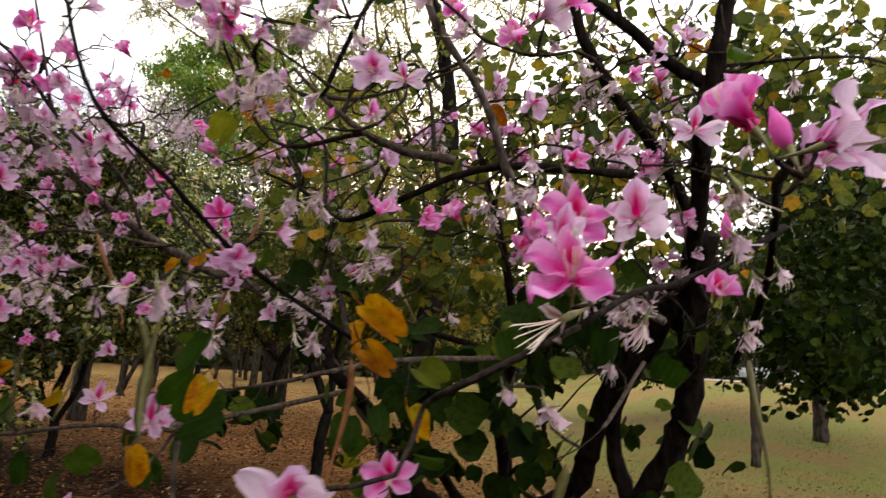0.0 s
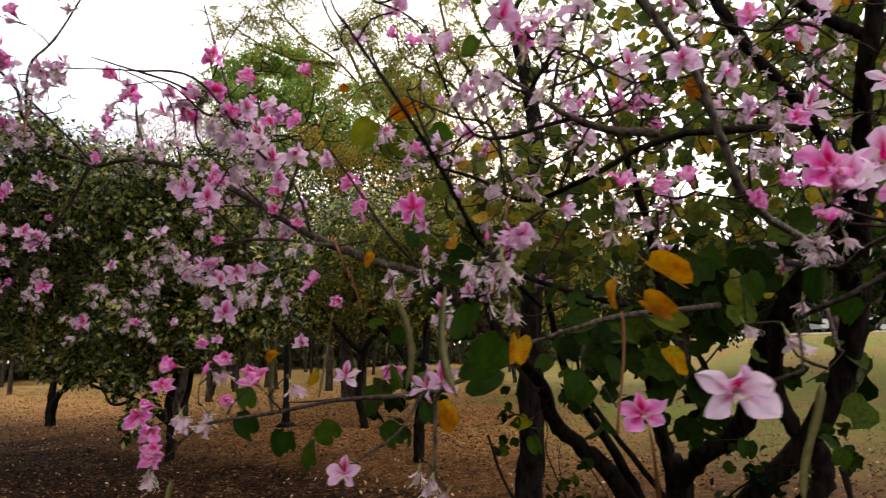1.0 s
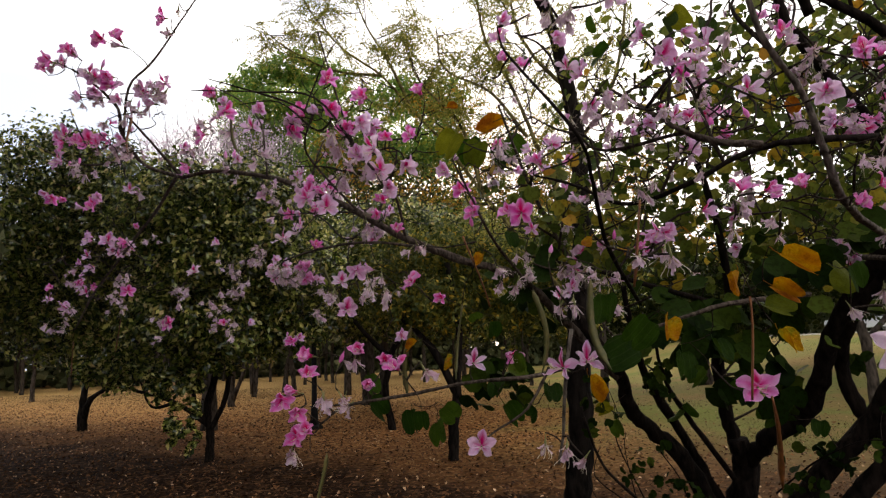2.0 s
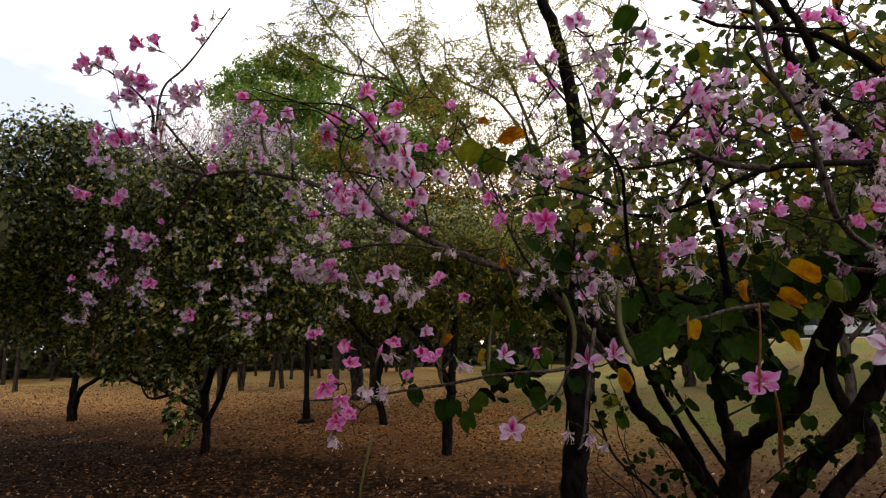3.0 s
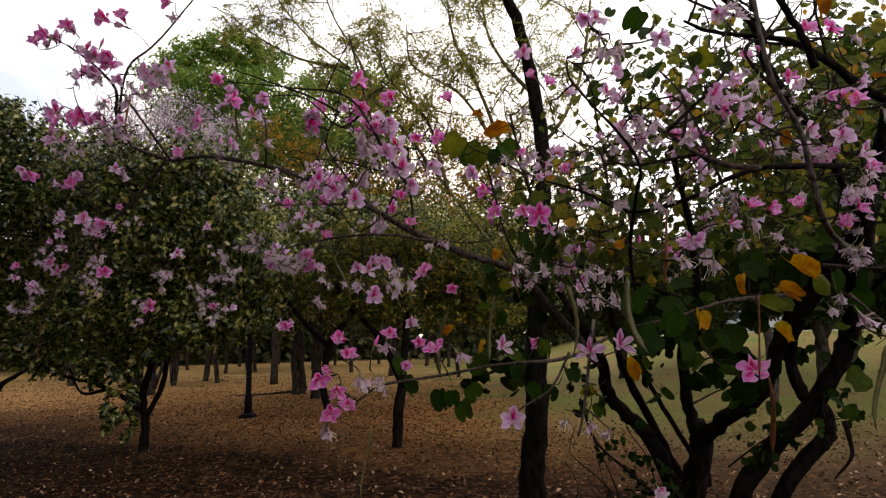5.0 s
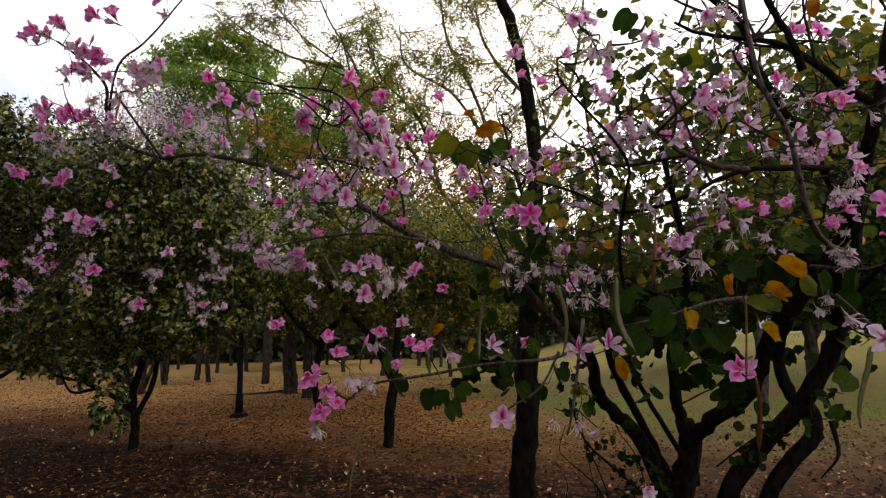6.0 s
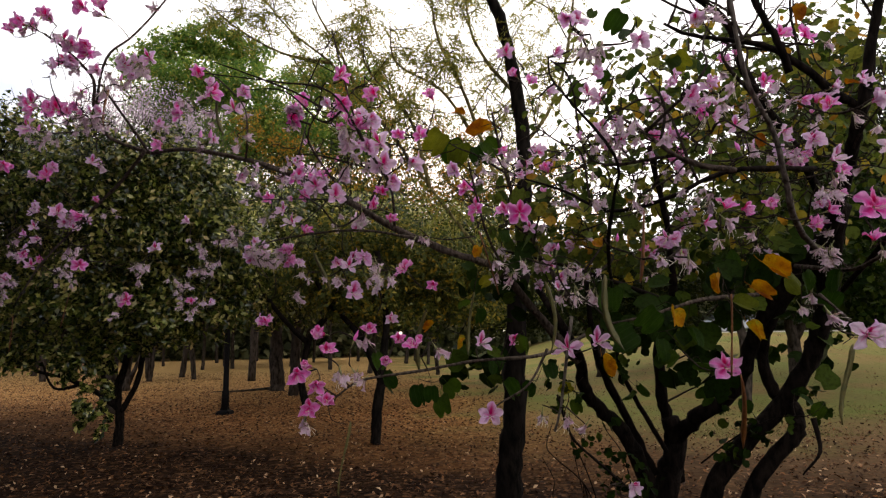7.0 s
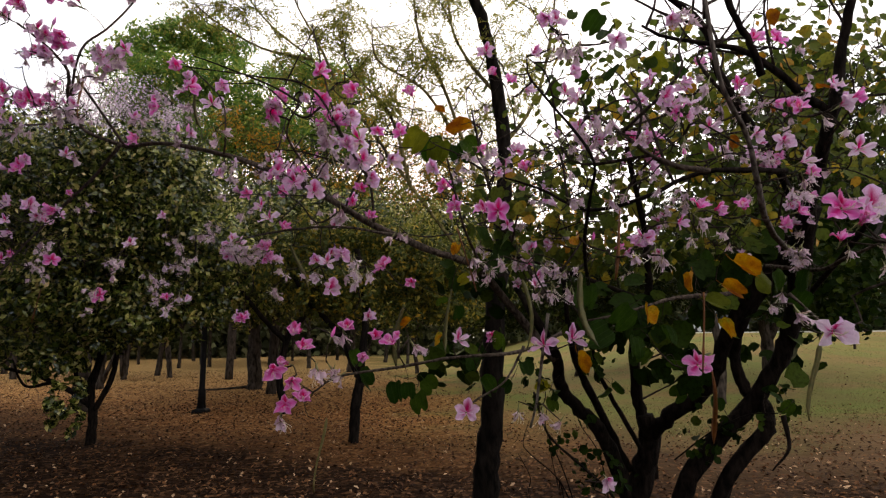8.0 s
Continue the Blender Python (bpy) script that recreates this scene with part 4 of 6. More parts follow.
near_blossom = [
    ("o", 1.17, 1.47, 1.79), ("o", 1.32, 1.39, 1.93), ("p", 1.36, 1.35, 1.9), ("p", 1.31, 1.84, 1.95),
    ("o", 1.21, 1.83, 1.94), ("p", 1.17, 1.69, 1.87), ("o", 1.5, 2.03, 1.86), ("w", 1.3, 1.72, 1.78),
    ("w", 1.59, 2.08, 1.91), ("p", 1.49, 2.12, 2.22), ("p", 1.34, 2.21, 2.2), ("b", 1.46, 1.86, 1.93),
    ("w", 1.62, 2.21, 1.81), ("w", 1.46, 2.22, 2.17), ("w", 1.43, 1.75, 1.98), ("s", 1.17, 1.49, 1.76),
    ("s", 1.44, 1.75, 1.99), ("w", 1.29, 1.77, 1.81), ("b", 1.36, 1.41, 1.92), ("p", 1.39, 1.45, 1.91),
    ("o", 1.14, 1.64, 1.86),
]
near_blossom += [("p", 0.91, 1.45, 1.57), ("p", 0.92, 1.59, 2.08)]

large_gold = [
    ("y", 0.91, 1.83, 1.76), ("y", 0.9, 1.89, 1.7), ("y", 0.09, 3.12, 2.65),
]
gold_leaves = [
    ("y", 0.43, 1.96, 1.48), ("y", 0.06, 2.67, 1.95), ("y", 0.46, 2.08, 1.89), ("y", 0.61, 1.84, 1.62),
    ("y", -0.14, 2.32, 1.62), ("y", -0.03, 2.34, 1.56), ("y", 0.94, 2.06, 1.58), ("y", 0.83, 2.03, 1.74),
    ("y", 1.21, 2.1, 2.71), ("y", 1.07, 2.16, 2.26), ("y", -0.01, 2.58, 2.56),
]
green_leaves = [
    ("g", -0.15, 3.28, 2.65), ("g", -0.02, 3.36, 2.61), ("g", -0.06, 3.42, 2.65), ("g", 0.11, 3.56, 2.65),
    ("g", 0.17, 3.50, 2.67), ("g", 0.49, 2.07, 1.69), ("g", 0.55, 1.89, 1.62), ("g", 0.51, 2.04, 1.57),
    ("g", -0.14, 2.43, 1.36), ("g", -0.1, 2.5, 1.31), ("g", -0.19, 2.49, 1.35), ("g", -0.06, 2.56, 1.37),
    ("g", -0.31, 2.48, 1.4), ("g", -0.38, 2.6, 1.48), ("g", 0.12, 2.49, 1.46), ("g", 0.17, 2.49, 1.37),
    ("g", 0.23, 2.41, 1.55), ("g", 0.24, 2.42, 1.38), ("g", 0.31, 2.4, 1.44), ("g", 0.82, 2.26, 1.56),
    ("g", 0.77, 2.37, 1.48),
]
green_leaves += [
    ("g", 1.12, 2.04, 1.74), ("g", 1.13, 2.14, 1.75), ("g", 0.96, 2.15, 1.67), ("g", 1.34, 2.25, 1.76),
    ("g", 0.73, 2.36, 1.52), ("g", 0.93, 2.48, 1.47), ("g", 0.52, 1.95, 2.62), ("g", 0.56, 1.94, 2.57),
    ("g", 0.53, 2.18, 2.62), ("g", 0.64, 2.14, 2.52), ("g", 0.76, 2.02, 2.51), ("g", 0.72, 2.02, 2.5),
    ("g", 0.82, 2.02, 2.47), ("g", 0.56, 2.29, 2.57), ("g", 0.48, 2.45, 2.59), ("g", 0.28, 2.64, 2.76),
    ("g", 0.1, 2.95, 1.84), ("g", 0.18, 2.79, 2.04), ("g", 0.29, 2.85, 2.02), ("g", -0.01, 2.96, 1.74),
    ("g", 0.07, 2.97, 1.68), ("g", 1.04, 2.15, 2.36), ("g", 0.81, 3.18, 1.28), ("g", 0.88, 3.12, 1.31),
    ("g", 0.52, 3.32, 1.3), ("g", 0.58, 3.33, 1.21), ("g", 1.62, 3.04, 1.26), ("g", 1.61, 2.94, 1.22),
    ("g", 1.37, 3.14, 1.22), ("g", 1.18, 3.12, 1.28),
]
green_leaves += [
    ("g", 1.59, 2.73, 1.72), ("g", 1.78, 2.57, 2.66), ("g", 1.3, 2.97, 2.46), ("g", 1.23, 2.86, 1.91),
    ("g", 2.2, 2.81, 2.7), ("g", 1.67, 2.85, 1.69),
]
tufts = [(0.29, 1.77, 2.35), (0.64, 1.68, 2.19), (0.47, 2.13, 2.32), (0.54, 1.93, 1.84), (0.65, 1.87, 1.87), (0.68, 1.69, 2.22)]
gold_leaves += [("y", 1.61, 2.44, 2.59), ("y", 1.6, 2.8, 2.65)]
pods_seen = [
    ("m", 0.29, 2.17, 1.77), ("m", -0.44, 2.24, 1.28), ("n", -2.79, 4.22, 1.93), ("n", 0.82, 1.93, 1.7),
    ("n", -3.20, 4.24, 1.78), ("n", -2.05, 3.27, 3.05), ("n", 0.88, 2.07, 1.45), ("m", -0.77, 3.13, 2.05),
    ("m", -0.16, 2.38, 1.69), ("m", -1.41, 3.30, 2.98), ("n", 0.6, 2, 1.99), ("m", 0.44, 1.98, 1.77),
    ("m", 1.2, 2.02, 1.54),
]
pods_seen += [
    ("m", 1.57, 2.01, 1.74), ("m", 0.03, 2.36, 1.75), ("n", 0.06, 2.32, 1.98),
]


def facing(direction, roll):
    d = Vector(direction).normalized()
    return d.to_track_quat("Z", "Y").to_matrix().to_4x4() @ Matrix.Rotation(roll, 4, "Z")


root = np.array(orchid.location)
wanted = []


def twig_to(p, r=0.0027):
    wanted.append((np.array(p, float), r))


def grow_twigs():
    """Thin crooked twigs, each from the nearest limb or earlier twig to its place."""
    pts = np.vstack([ln[len(ln) // 3:] for ln in limbs])
    todo = sorted(wanted, key=lambda w: float(np.min(np.sum((pts - w[0]) ** 2, axis=1))))
    made = []
    for k, (p, r) in enumerate(todo):
        d = np.linalg.norm(pts - p, axis=1) + 0.4 * np.maximum(0, pts[:, 2] - p[2])
        a = pts[int(np.argmin(d))]
        gap = np.linalg.norm(a - p)
        if gap < 0.015 or gap > 1.2:
            continue
        turns = max(2, int(gap / 0.07))
        line = [a + (p - a) * s + (rng.normal(size=3) * 0.09 * gap + np.array((0, 0, -0.05 * gap))) * (0 < i < turns) for i, s in enumerate(np.linspace(0, 1, turns + 1))]
        ln = smooth_line(line, 2)
        made.append(tube(ln, np.linspace(r * (1.3 + 0.7 * min(1, gap)), r * 0.8, len(ln)), 4, 0.1, k))
        pts = np.vstack([pts, ln[1:]])
    return made


spent = []


def put_flower(kind, x, y, z, size=1.0, front=None, whole_parts=False, flush=None, shape=None):
    p = np.array((x, y, z))
    if kind == "w":
        spent.append(p)
    if kind in "ws":
        way = (rng.normal() * 0.5, rng.normal() * 0.5 - 0.2, -rng.uniform(0.4, 1.6))
    elif kind == "b":
        way = (rng.normal() * 0.3, rng.normal() * 0.3, 1)
    else:
        way = (rng.normal() * 0.9 - 0.1, -0.55 + rng.normal() * 0.55, rng.normal() * 0.55 + 0.35)
    if front:
        way = front
    m = Matrix.Translation(p - root) @ facing(way, rng.normal() * (0.15 if front else 0.5)) @ Matrix.Diagonal((*(size * 1.12 * rng.uniform(0.85, 1.12) for _ in "xyz"), 1))
    me = FLOWERS[kind][int(rng.integers(len(FLOWERS[kind]))) if shape is None else shape]
    tint = (float(rng.random()) * (0.4 if kind == "o" else 1.0) if flush is None else flush, 0.5, 0.5, 1)
    cup = [q for q in SPLIT[me.name] if q[0] == "calyx"][0][1]
    ob = part("flower" if kind != "b" else "flower_bud", cup if whole_parts else me, orchid, {"o": "deep pink five-petalled blossom", "p": "pale lilac five-petalled blossom", "w": "wilted drooping blossom", "b": "pink closed bud", "s": "spent blossom with long pale stamens"}[kind], m)
    ob.color = tint
    if whole_parts:
        for name, piece in SPLIT[me.name]:
            if name != "calyx":
                part(name, piece, ob).color = tint
    w = np.array(way) / np.linalg.norm(way)
    twig_to(p - w * 0.034 * size)


def put_leaf(kind, x, y, z, size=None, hang=None):
    p = np.array((x, y, z))
    size = size or (rng.uniform(0.068, 0.1) if kind == "g" and z < 2.4 else rng.uniform(0.062, 0.085) if kind == "g" else rng.uniform(0.05, 0.075))
    tip = Vector((rng.normal() * 0.6, rng.normal() * 0.5, -0.8 + rng.normal() * 0.4)).normalized()
    face = Vector((rng.normal() * 0.8, -0.7 + rng.normal() * 0.7, 0.5 + rng.normal() * 0.6))
    if hang:
        tip, face = Vector(hang).normalized(), Vector((rng.normal() * 0.15, -1, 0.25))
    face = (face - tip * face.dot(tip)).normalized()
    side = tip.cross(face)
    m = Matrix((side, tip, face)).transposed().to_4x4()
    c = p - np.array(tip) * size * 0.5
    part("leaf", LEAVES[kind][int(rng.integers(len(LEAVES[kind])))], orchid, "" if kind == "g" else "golden yellow two-lobed leaf", Matrix.Translation(c - root) @ m @ Matrix.Diagonal((size, size, size, 1)))
    twig_to(c - np.array(tip) * size * 0.3, 0.0013)


def put_pod(kind, x, y, z):
    m = Matrix.Translation(np.array((x, y, z)) - root) @ pose(0, 0, 0, rng.normal() * 8, rng.normal() * 8, rng.uniform(0, 360))
    part("seed_pod", PODS[kind][int(rng.integers(len(PODS[kind])))], orchid, "long flat hanging seed pod", m)
    twig_to(np.array((x, y, z)), 0.0013)


for k, row in enumerate(low_blossom + twig_blossom):
    if row[0] == "p" and row[1] < -0.2 and k < len(low_blossom):
        row = ("o", *row[1:])
    put_flower(*row, 0.92, (rng.normal() * 0.5, -1.0, 0.3 + rng.normal() * 0.4) if row[0] in "op" else None, row[0] in "op")
for k, row in enumerate(left_blossom + arch_blossom + middle_blossom + crown_blossom + high_blossom + outer_blossom):
    upper = k >= len(left_blossom + arch_blossom + middle_blossom)
    if upper and row[0] == "p" and k % 5 in (0, 2):
        row = ("w", *row[1:])
    outer = k < len(left_blossom + arch_blossom)
    if outer:
        turned = (rng.normal() * 0.45, -1.0, -0.1 + rng.normal() * 0.4)
        for n in range(int(rng.integers(0, 3))):
            # blossom sits in small bunches of two or three
            q = np.array(row[1:]) + rng.normal(size=3) * (0.045, 0.04, 0.045)
            kind = ("p", "w", "p", "b")[int(rng.integers(4))]
            put_flower(kind, *q, 1.0, (rng.normal() * 0.6, -1.0, rng.normal() * 0.5) if kind == "p" else None)
    else:
        turned = (rng.normal() * 0.9, -0.9, 0.35 + rng.normal() * 0.6)
    put_flower(*row, 0.7 if upper else 1.25 if outer else 0.95, turned if row[0] in "op" else None)
for k, row in enumerate(near_blossom):
    turned = (rng.normal() * 0.3 + 0.1, -1.0, 0.3 + rng.normal() * 0.25)
    put_flower(*row, {21: 0.85, 22: 0.62, 2: 0.9, 20: 0.8}.get(k, 0.7 if row[0] == "w" else 1.0), {2: (0.8, -0.5, 0.15), 0: (-0.1, -1, 0.7), 1: (-0.8, -0.3, 0.9), 15: (0, -0.3, -1), 16: (-0.3, -0.4, -1), 18: (0.1, -0.1, 1), 21: (0.05, -1, 0.05), 22: (-0.1, -1, -0.1)}.get(k, turned) if row[0] in "op" else None, row[0] in "op", {0: 0.02, 1: 0.0, 4: 0.1, 6: 0.4, 21: 1.0, 22: 0.6}.get(k), {0: 0, 1: 2, 2: 1, 3: 0, 21: 1, 22: 1}.get(k))
for row in hanging_blossom + drooping_blossom:
    put_flower(*row, 0.9, (rng.normal() * 0.5, -1.0, rng.normal() * 0.4) if row[0] in "op" else None)
for row in tip_blossom:
    put_flower(*row, 1.15, (rng.normal() * 0.4, -1.0, -0.15 + rng.normal() * 0.35) if row[0] in "op" else None)
for k, at in enumerate(tufts):
    # crowded blossom at the ends of the leaders
    for n in range((5, 5, 6, 3, 3, 4)[k]):
        q = np.array(at) + rng.normal(size=3) * (0.05, 0.05, 0.045)
        kind = "p" if rng.random() < 0.7 else "s" if rng.random() < 0.5 else "o"
        put_flower(kind, *q, 0.58, (rng.normal() * 0.9, -0.6 + rng.normal() * 0.5, rng.normal() * 0.7 + 0.2) if kind != "s" else None)
for k, row in enumerate(green_leaves + gold_leaves):
    put_leaf(*row, 0.15 if k < 5 else None, (-0.5 + 0.25 * k, 0, -0.7) if k < 5 else None)
for k, row in enumerate(large_gold):
    put_leaf(*row, (0.092, 0.075, 0.15)[k], ((0.75, 0, -0.6), (0.6, -0.2, -0.45), (-0.9, 0, -0.3))[k])
for row in pods_seen:
    put_pod(*row)


# the thicket of the crown: leaves, spent blossom and bare twigs too many to count
thicket = [(1.35, 3.88, 3.02, 0.96, 0.8, 0.63), (2.35, 4.09, 3.16, 1.01, 0.86, 0.74), (2.34, 3.68, 3.21, 0.56, 0.58, 0.46), (0.8, 3.54, 2.45, 0.5, 0.54, 0.4), (1.55, 3.81, 2.14, 0.77, 0.61, 0.32), (1.58, 3.36, 2.49, 0.69, 0.63, 0.44), (0.56, 3.38, 2.13, 0.41, 0.46, 0.28), (0.34, 3.25, 2.26, 0.34, 0.42, 0.24), (0.9, 3.5, 2.11, 0.45, 0.46, 0.23), (2.98, 3.92, 3.07, 0.44, 0.6, 0.63)]
p, nrm = blob_points(thicket, 3500, 0.03, 2)
v, f = lobed_cloud(p, nrm + np.array((0, -0.5, 0.3)), 0.062, 1.2)
tagged(part("leaf_thicket", cloud_mesh("leaf_thicket", v - root, f, CROWN_LEAF), orchid), kind="stuff")
# leaves in the shade-darkened colour: inside the crown, low down and at the right
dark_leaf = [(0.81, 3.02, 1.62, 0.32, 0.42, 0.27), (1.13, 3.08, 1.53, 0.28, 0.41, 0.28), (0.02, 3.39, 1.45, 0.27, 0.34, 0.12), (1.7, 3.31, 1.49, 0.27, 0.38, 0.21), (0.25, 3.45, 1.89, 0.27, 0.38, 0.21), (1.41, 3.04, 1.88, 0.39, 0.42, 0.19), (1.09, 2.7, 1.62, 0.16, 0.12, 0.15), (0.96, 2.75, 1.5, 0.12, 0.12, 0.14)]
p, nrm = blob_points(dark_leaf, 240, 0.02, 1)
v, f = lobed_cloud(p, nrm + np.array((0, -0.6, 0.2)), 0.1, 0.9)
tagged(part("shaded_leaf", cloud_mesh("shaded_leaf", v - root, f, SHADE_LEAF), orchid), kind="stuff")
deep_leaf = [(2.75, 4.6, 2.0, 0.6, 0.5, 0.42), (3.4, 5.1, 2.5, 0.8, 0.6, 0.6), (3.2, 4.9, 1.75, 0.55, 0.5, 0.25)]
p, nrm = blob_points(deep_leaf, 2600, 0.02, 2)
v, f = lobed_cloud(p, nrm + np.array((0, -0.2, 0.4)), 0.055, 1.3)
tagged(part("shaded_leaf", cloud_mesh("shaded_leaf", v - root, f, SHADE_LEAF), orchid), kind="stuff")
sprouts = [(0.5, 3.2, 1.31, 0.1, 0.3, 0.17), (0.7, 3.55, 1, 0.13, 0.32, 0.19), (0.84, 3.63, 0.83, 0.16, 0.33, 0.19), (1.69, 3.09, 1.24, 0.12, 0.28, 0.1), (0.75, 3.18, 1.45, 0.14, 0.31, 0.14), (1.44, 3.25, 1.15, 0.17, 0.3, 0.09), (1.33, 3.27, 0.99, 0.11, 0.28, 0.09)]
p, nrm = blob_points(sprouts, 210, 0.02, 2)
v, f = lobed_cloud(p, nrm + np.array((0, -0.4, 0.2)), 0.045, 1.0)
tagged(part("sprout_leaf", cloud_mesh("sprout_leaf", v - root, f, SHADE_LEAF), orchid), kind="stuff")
bloom_cloud = [(-0.85, 3.40, 2.46, 0.59, 0.54, 0.30), (-2.56, 3.86, 2.27, 0.49, 0.55, 0.34), (-2.17, 3.38, 2.99, 0.37, 0.47, 0.30), (-0.52, 3.01, 2.59, 0.35, 0.46, 0.35), (-0.90, 3.66, 2.03, 0.45, 0.45, 0.19), (0.19, 3.21, 2.41, 0.40, 0.46, 0.30), (0.74, 2.98, 2.49, 0.39, 0.51, 0.44), (1.24, 2.84, 2.49, 0.48, 0.58, 0.54), (1.61, 2.76, 2.45, 0.34, 0.52, 0.52), (1.45, 2.82, 2.01, 0.42, 0.42, 0.18), (0.42, 3.27, 1.99, 0.30, 0.38, 0.18)]


def flower_arrays(me):
    co = np.empty(len(me.vertices) * 3, np.float32); me.vertices.foreach_get("co", co)
    uv = np.zeros((len(me.vertices), 2), np.float32)
    for lp, d in zip(me.loops, me.uv_layers[0].data):
        uv[lp.vertex_index] = d.uv
    return co.reshape(-1, 3), [tuple(q.vertices) for q in me.polygons], [q.material_index for q in me.polygons], uv


def blossom_cloud(kind, n, round_about=()):
    """Blossom deep in the crown, joined; or tufts round about given places."""
    arrays = [flower_arrays(m) for m in FLOWERS[kind]]
    p, nrm = blob_points(bloom_cloud, n, 0.02, 3)
    line = np.vstack([ln[len(ln) // 4:] for ln in limbs])
    near = np.array([line[int(np.argmin(np.sum((line - q) ** 2, 1)))] for q in p])
    p = near + (p - near) * np.minimum(1, 0.16 / (np.linalg.norm(p - near, axis=1) + 1e-6))[:, None] * rng.uniform(0.4, 1, (len(p), 1))
    if len(round_about):
        p = np.array(round_about)[rng.integers(len(round_about), size=n)] + rng.normal(size=(n, 3)) * (0.035, 0.035, 0.03)
    V, F, M, U, base = [], [], [], [], 0
    for q in p:
        co, fa, mi, uv = arrays[int(rng.integers(len(arrays)))]
        way = (rng.normal() * 0.6, rng.normal() * 0.6 - 0.3, -1.0) if kind == "w" else (rng.normal(), rng.normal() - 0.6, rng.normal() * 0.6 + 0.3)
        turn = np.array(facing(way, rng.uniform(0, 6.28)).to_3x3())
        V.append(co @ turn.T * rng.uniform(0.6, 0.95) + q); U.append(uv)
        F += [tuple(i + base for i in a) for a in fa]; M += mi
        base += len(co)
        twig_to(np.array(q))
    me = mesh_of("blossom", np.vstack(V) - root, F, list(FLOWERS[kind][0].materials), M, np.vstack(U))
    ob = tagged(part("blossom", me, orchid), kind="stuff")
    ob.color = (0.6, 0.5, 0.5, 1)


sprays = []
for k in range(46):
    # slender leaders that fill the upper crown
    ln = limbs[(8, 9, 10, 11, 24, 25, 3, 26, 27, 13, 28, 29)[k % 12]]
    a = ln[int(rng.uniform(0.3, 1.0) * (len(ln) - 1))]
    way = np.array((rng.normal() * 0.5 - 0.15, rng.normal() * 0.35, rng.uniform(0.1, 0.8)))
    way *= rng.uniform(0.35, 0.8) / np.linalg.norm(way)
    bend = np.cross(way, rng.normal(size=3)) * 0.35
    pts = smooth_line([a, a + way * 0.3 + bend * 0.5, a + way * 0.65 + bend * 0.2 + rng.normal(size=3) * 0.03, a + way], 5)
    sprays.append(tube(pts, np.linspace(0.0065, 0.0022, len(pts)), 5, 0.12, k))
    limbs.append(np.vstack([pts[:1], pts[:1], pts]))
blossom_cloud("w", 260)
blossom_cloud("w", 170, spent)
blossom_cloud("p", 130)
blossom_cloud("o", 55)
p, nrm = blob_points(bloom_cloud + thicket, 2300, 0.02, 2)
for q in p:
    twig_to(q, rng.uniform(0.0018, 0.0034))

v, f = joined(grow_twigs() + sprays)
tagged(part("twig", mesh_of("twig", v - root, f, [TWIG]), orchid), kind="stuff")

# ---- trees behind ----
def tree(name, at, stems, blobs, count, size, leaf_mat, label, bark=None, shape="oval", seed=1, spread=1.0, fill=0.35, group=""):
    """stems: list of (points, r0, r1) from the foot; blobs: ellipsoids of the crown, both relative to the foot."""
    t = thing(name, (*at, rise(*at)), label, "tree", group)
    o = np.array((*at, rise(*at)))
    for k, (pts, r0, r1) in enumerate(stems):
        limb(t, "trunk" if k == 0 else "branch", [o + np.array(p) for p in pts], r0, r1, bark or FAR_BARK, 8, 0.08, seed=seed + k)
    p, nrm = blob_points(blobs, count, fill)
    v, f = leaf_cloud(p, nrm + np.array((0, 0, 0.4)), size, spread, shape)
    part("crown", cloud_mesh("crown", v, f, leaf_mat), t)
    return t


def crown_of(at, blobs):
    return [(b[0] - at[0], b[1] - at[1], b[2] - rise(*at), *b[3:]) for b in blobs]


# dark broad-leaved trees on the shaded side
foot = (-5.44, 9.66)
tree("citrus_tree", foot, [([(0, 0, -0.1), (0.02, 0, 0.4), (-0.04, 0, 0.8), (0.08, 0, 1.4), (0.15, 0.2, 2.6)], 0.08, 0.04), ([(0, 0, 0.55), (-0.35, -0.1, 0.85), (-0.9, 0, 1.05), (-1.5, 0.05, 1.2), (-2.1, 0.1, 1.6)], 0.045, 0.016), ([(0.02, 0, 0.5), (0.22, 0.1, 1.0), (0.3, 0.2, 1.8), (0.6, 0.4, 2.6)], 0.05, 0.025), ([(-0.02, 0, 0.6), (-0.22, -0.1, 1.0), (-0.3, 0, 1.8)], 0.05, 0.02), ([(-0.6, -0.05, 0.95), (-1.0, -0.1, 0.9), (-1.3, 0, 1.3)], 0.03, 0.012)],
     crown_of(foot, [(-5.24, 9.31, 3.15, 1.33, 1.07, 0.98), (-4.43, 9.46, 3.71, 1.09, 1.02, 1.09), (-3.73, 9.4, 2.86, 0.8, 0.8, 0.8), (-5.89, 9.02, 2.25, 1.02, 0.81, 0.6), (-4.89, 9.29, 1.99, 1.13, 0.82, 0.52), (-4.01, 9.51, 2.07, 0.71, 0.63, 0.44), (-5.96, 9.35, 4.09, 1.09, 0.98, 1), (-4.88, 9.55, 4.4, 1.02, 0.83, 0.65), (-6.3, 9.2, 1.42, 0.75, 0.5, 0.3), (-5.7, 9.1, 1.25, 0.5, 0.4, 0.28), (-7.1, 9.3, 1.6, 0.6, 0.5, 0.35), (-5.1, 9.0, 1.5, 0.5, 0.4, 0.25), (-5.25, 8.65, 0.82, 0.24, 0.4, 0.29), (-5.22, 8.69, 0.51, 0.21, 0.37, 0.24)]), 46000, 0.1, DARK_LEAF, "dark green dense round tree on several low stems", bark=BARK, seed=40, fill=0.25)
foot = (-11.76, 14.14)
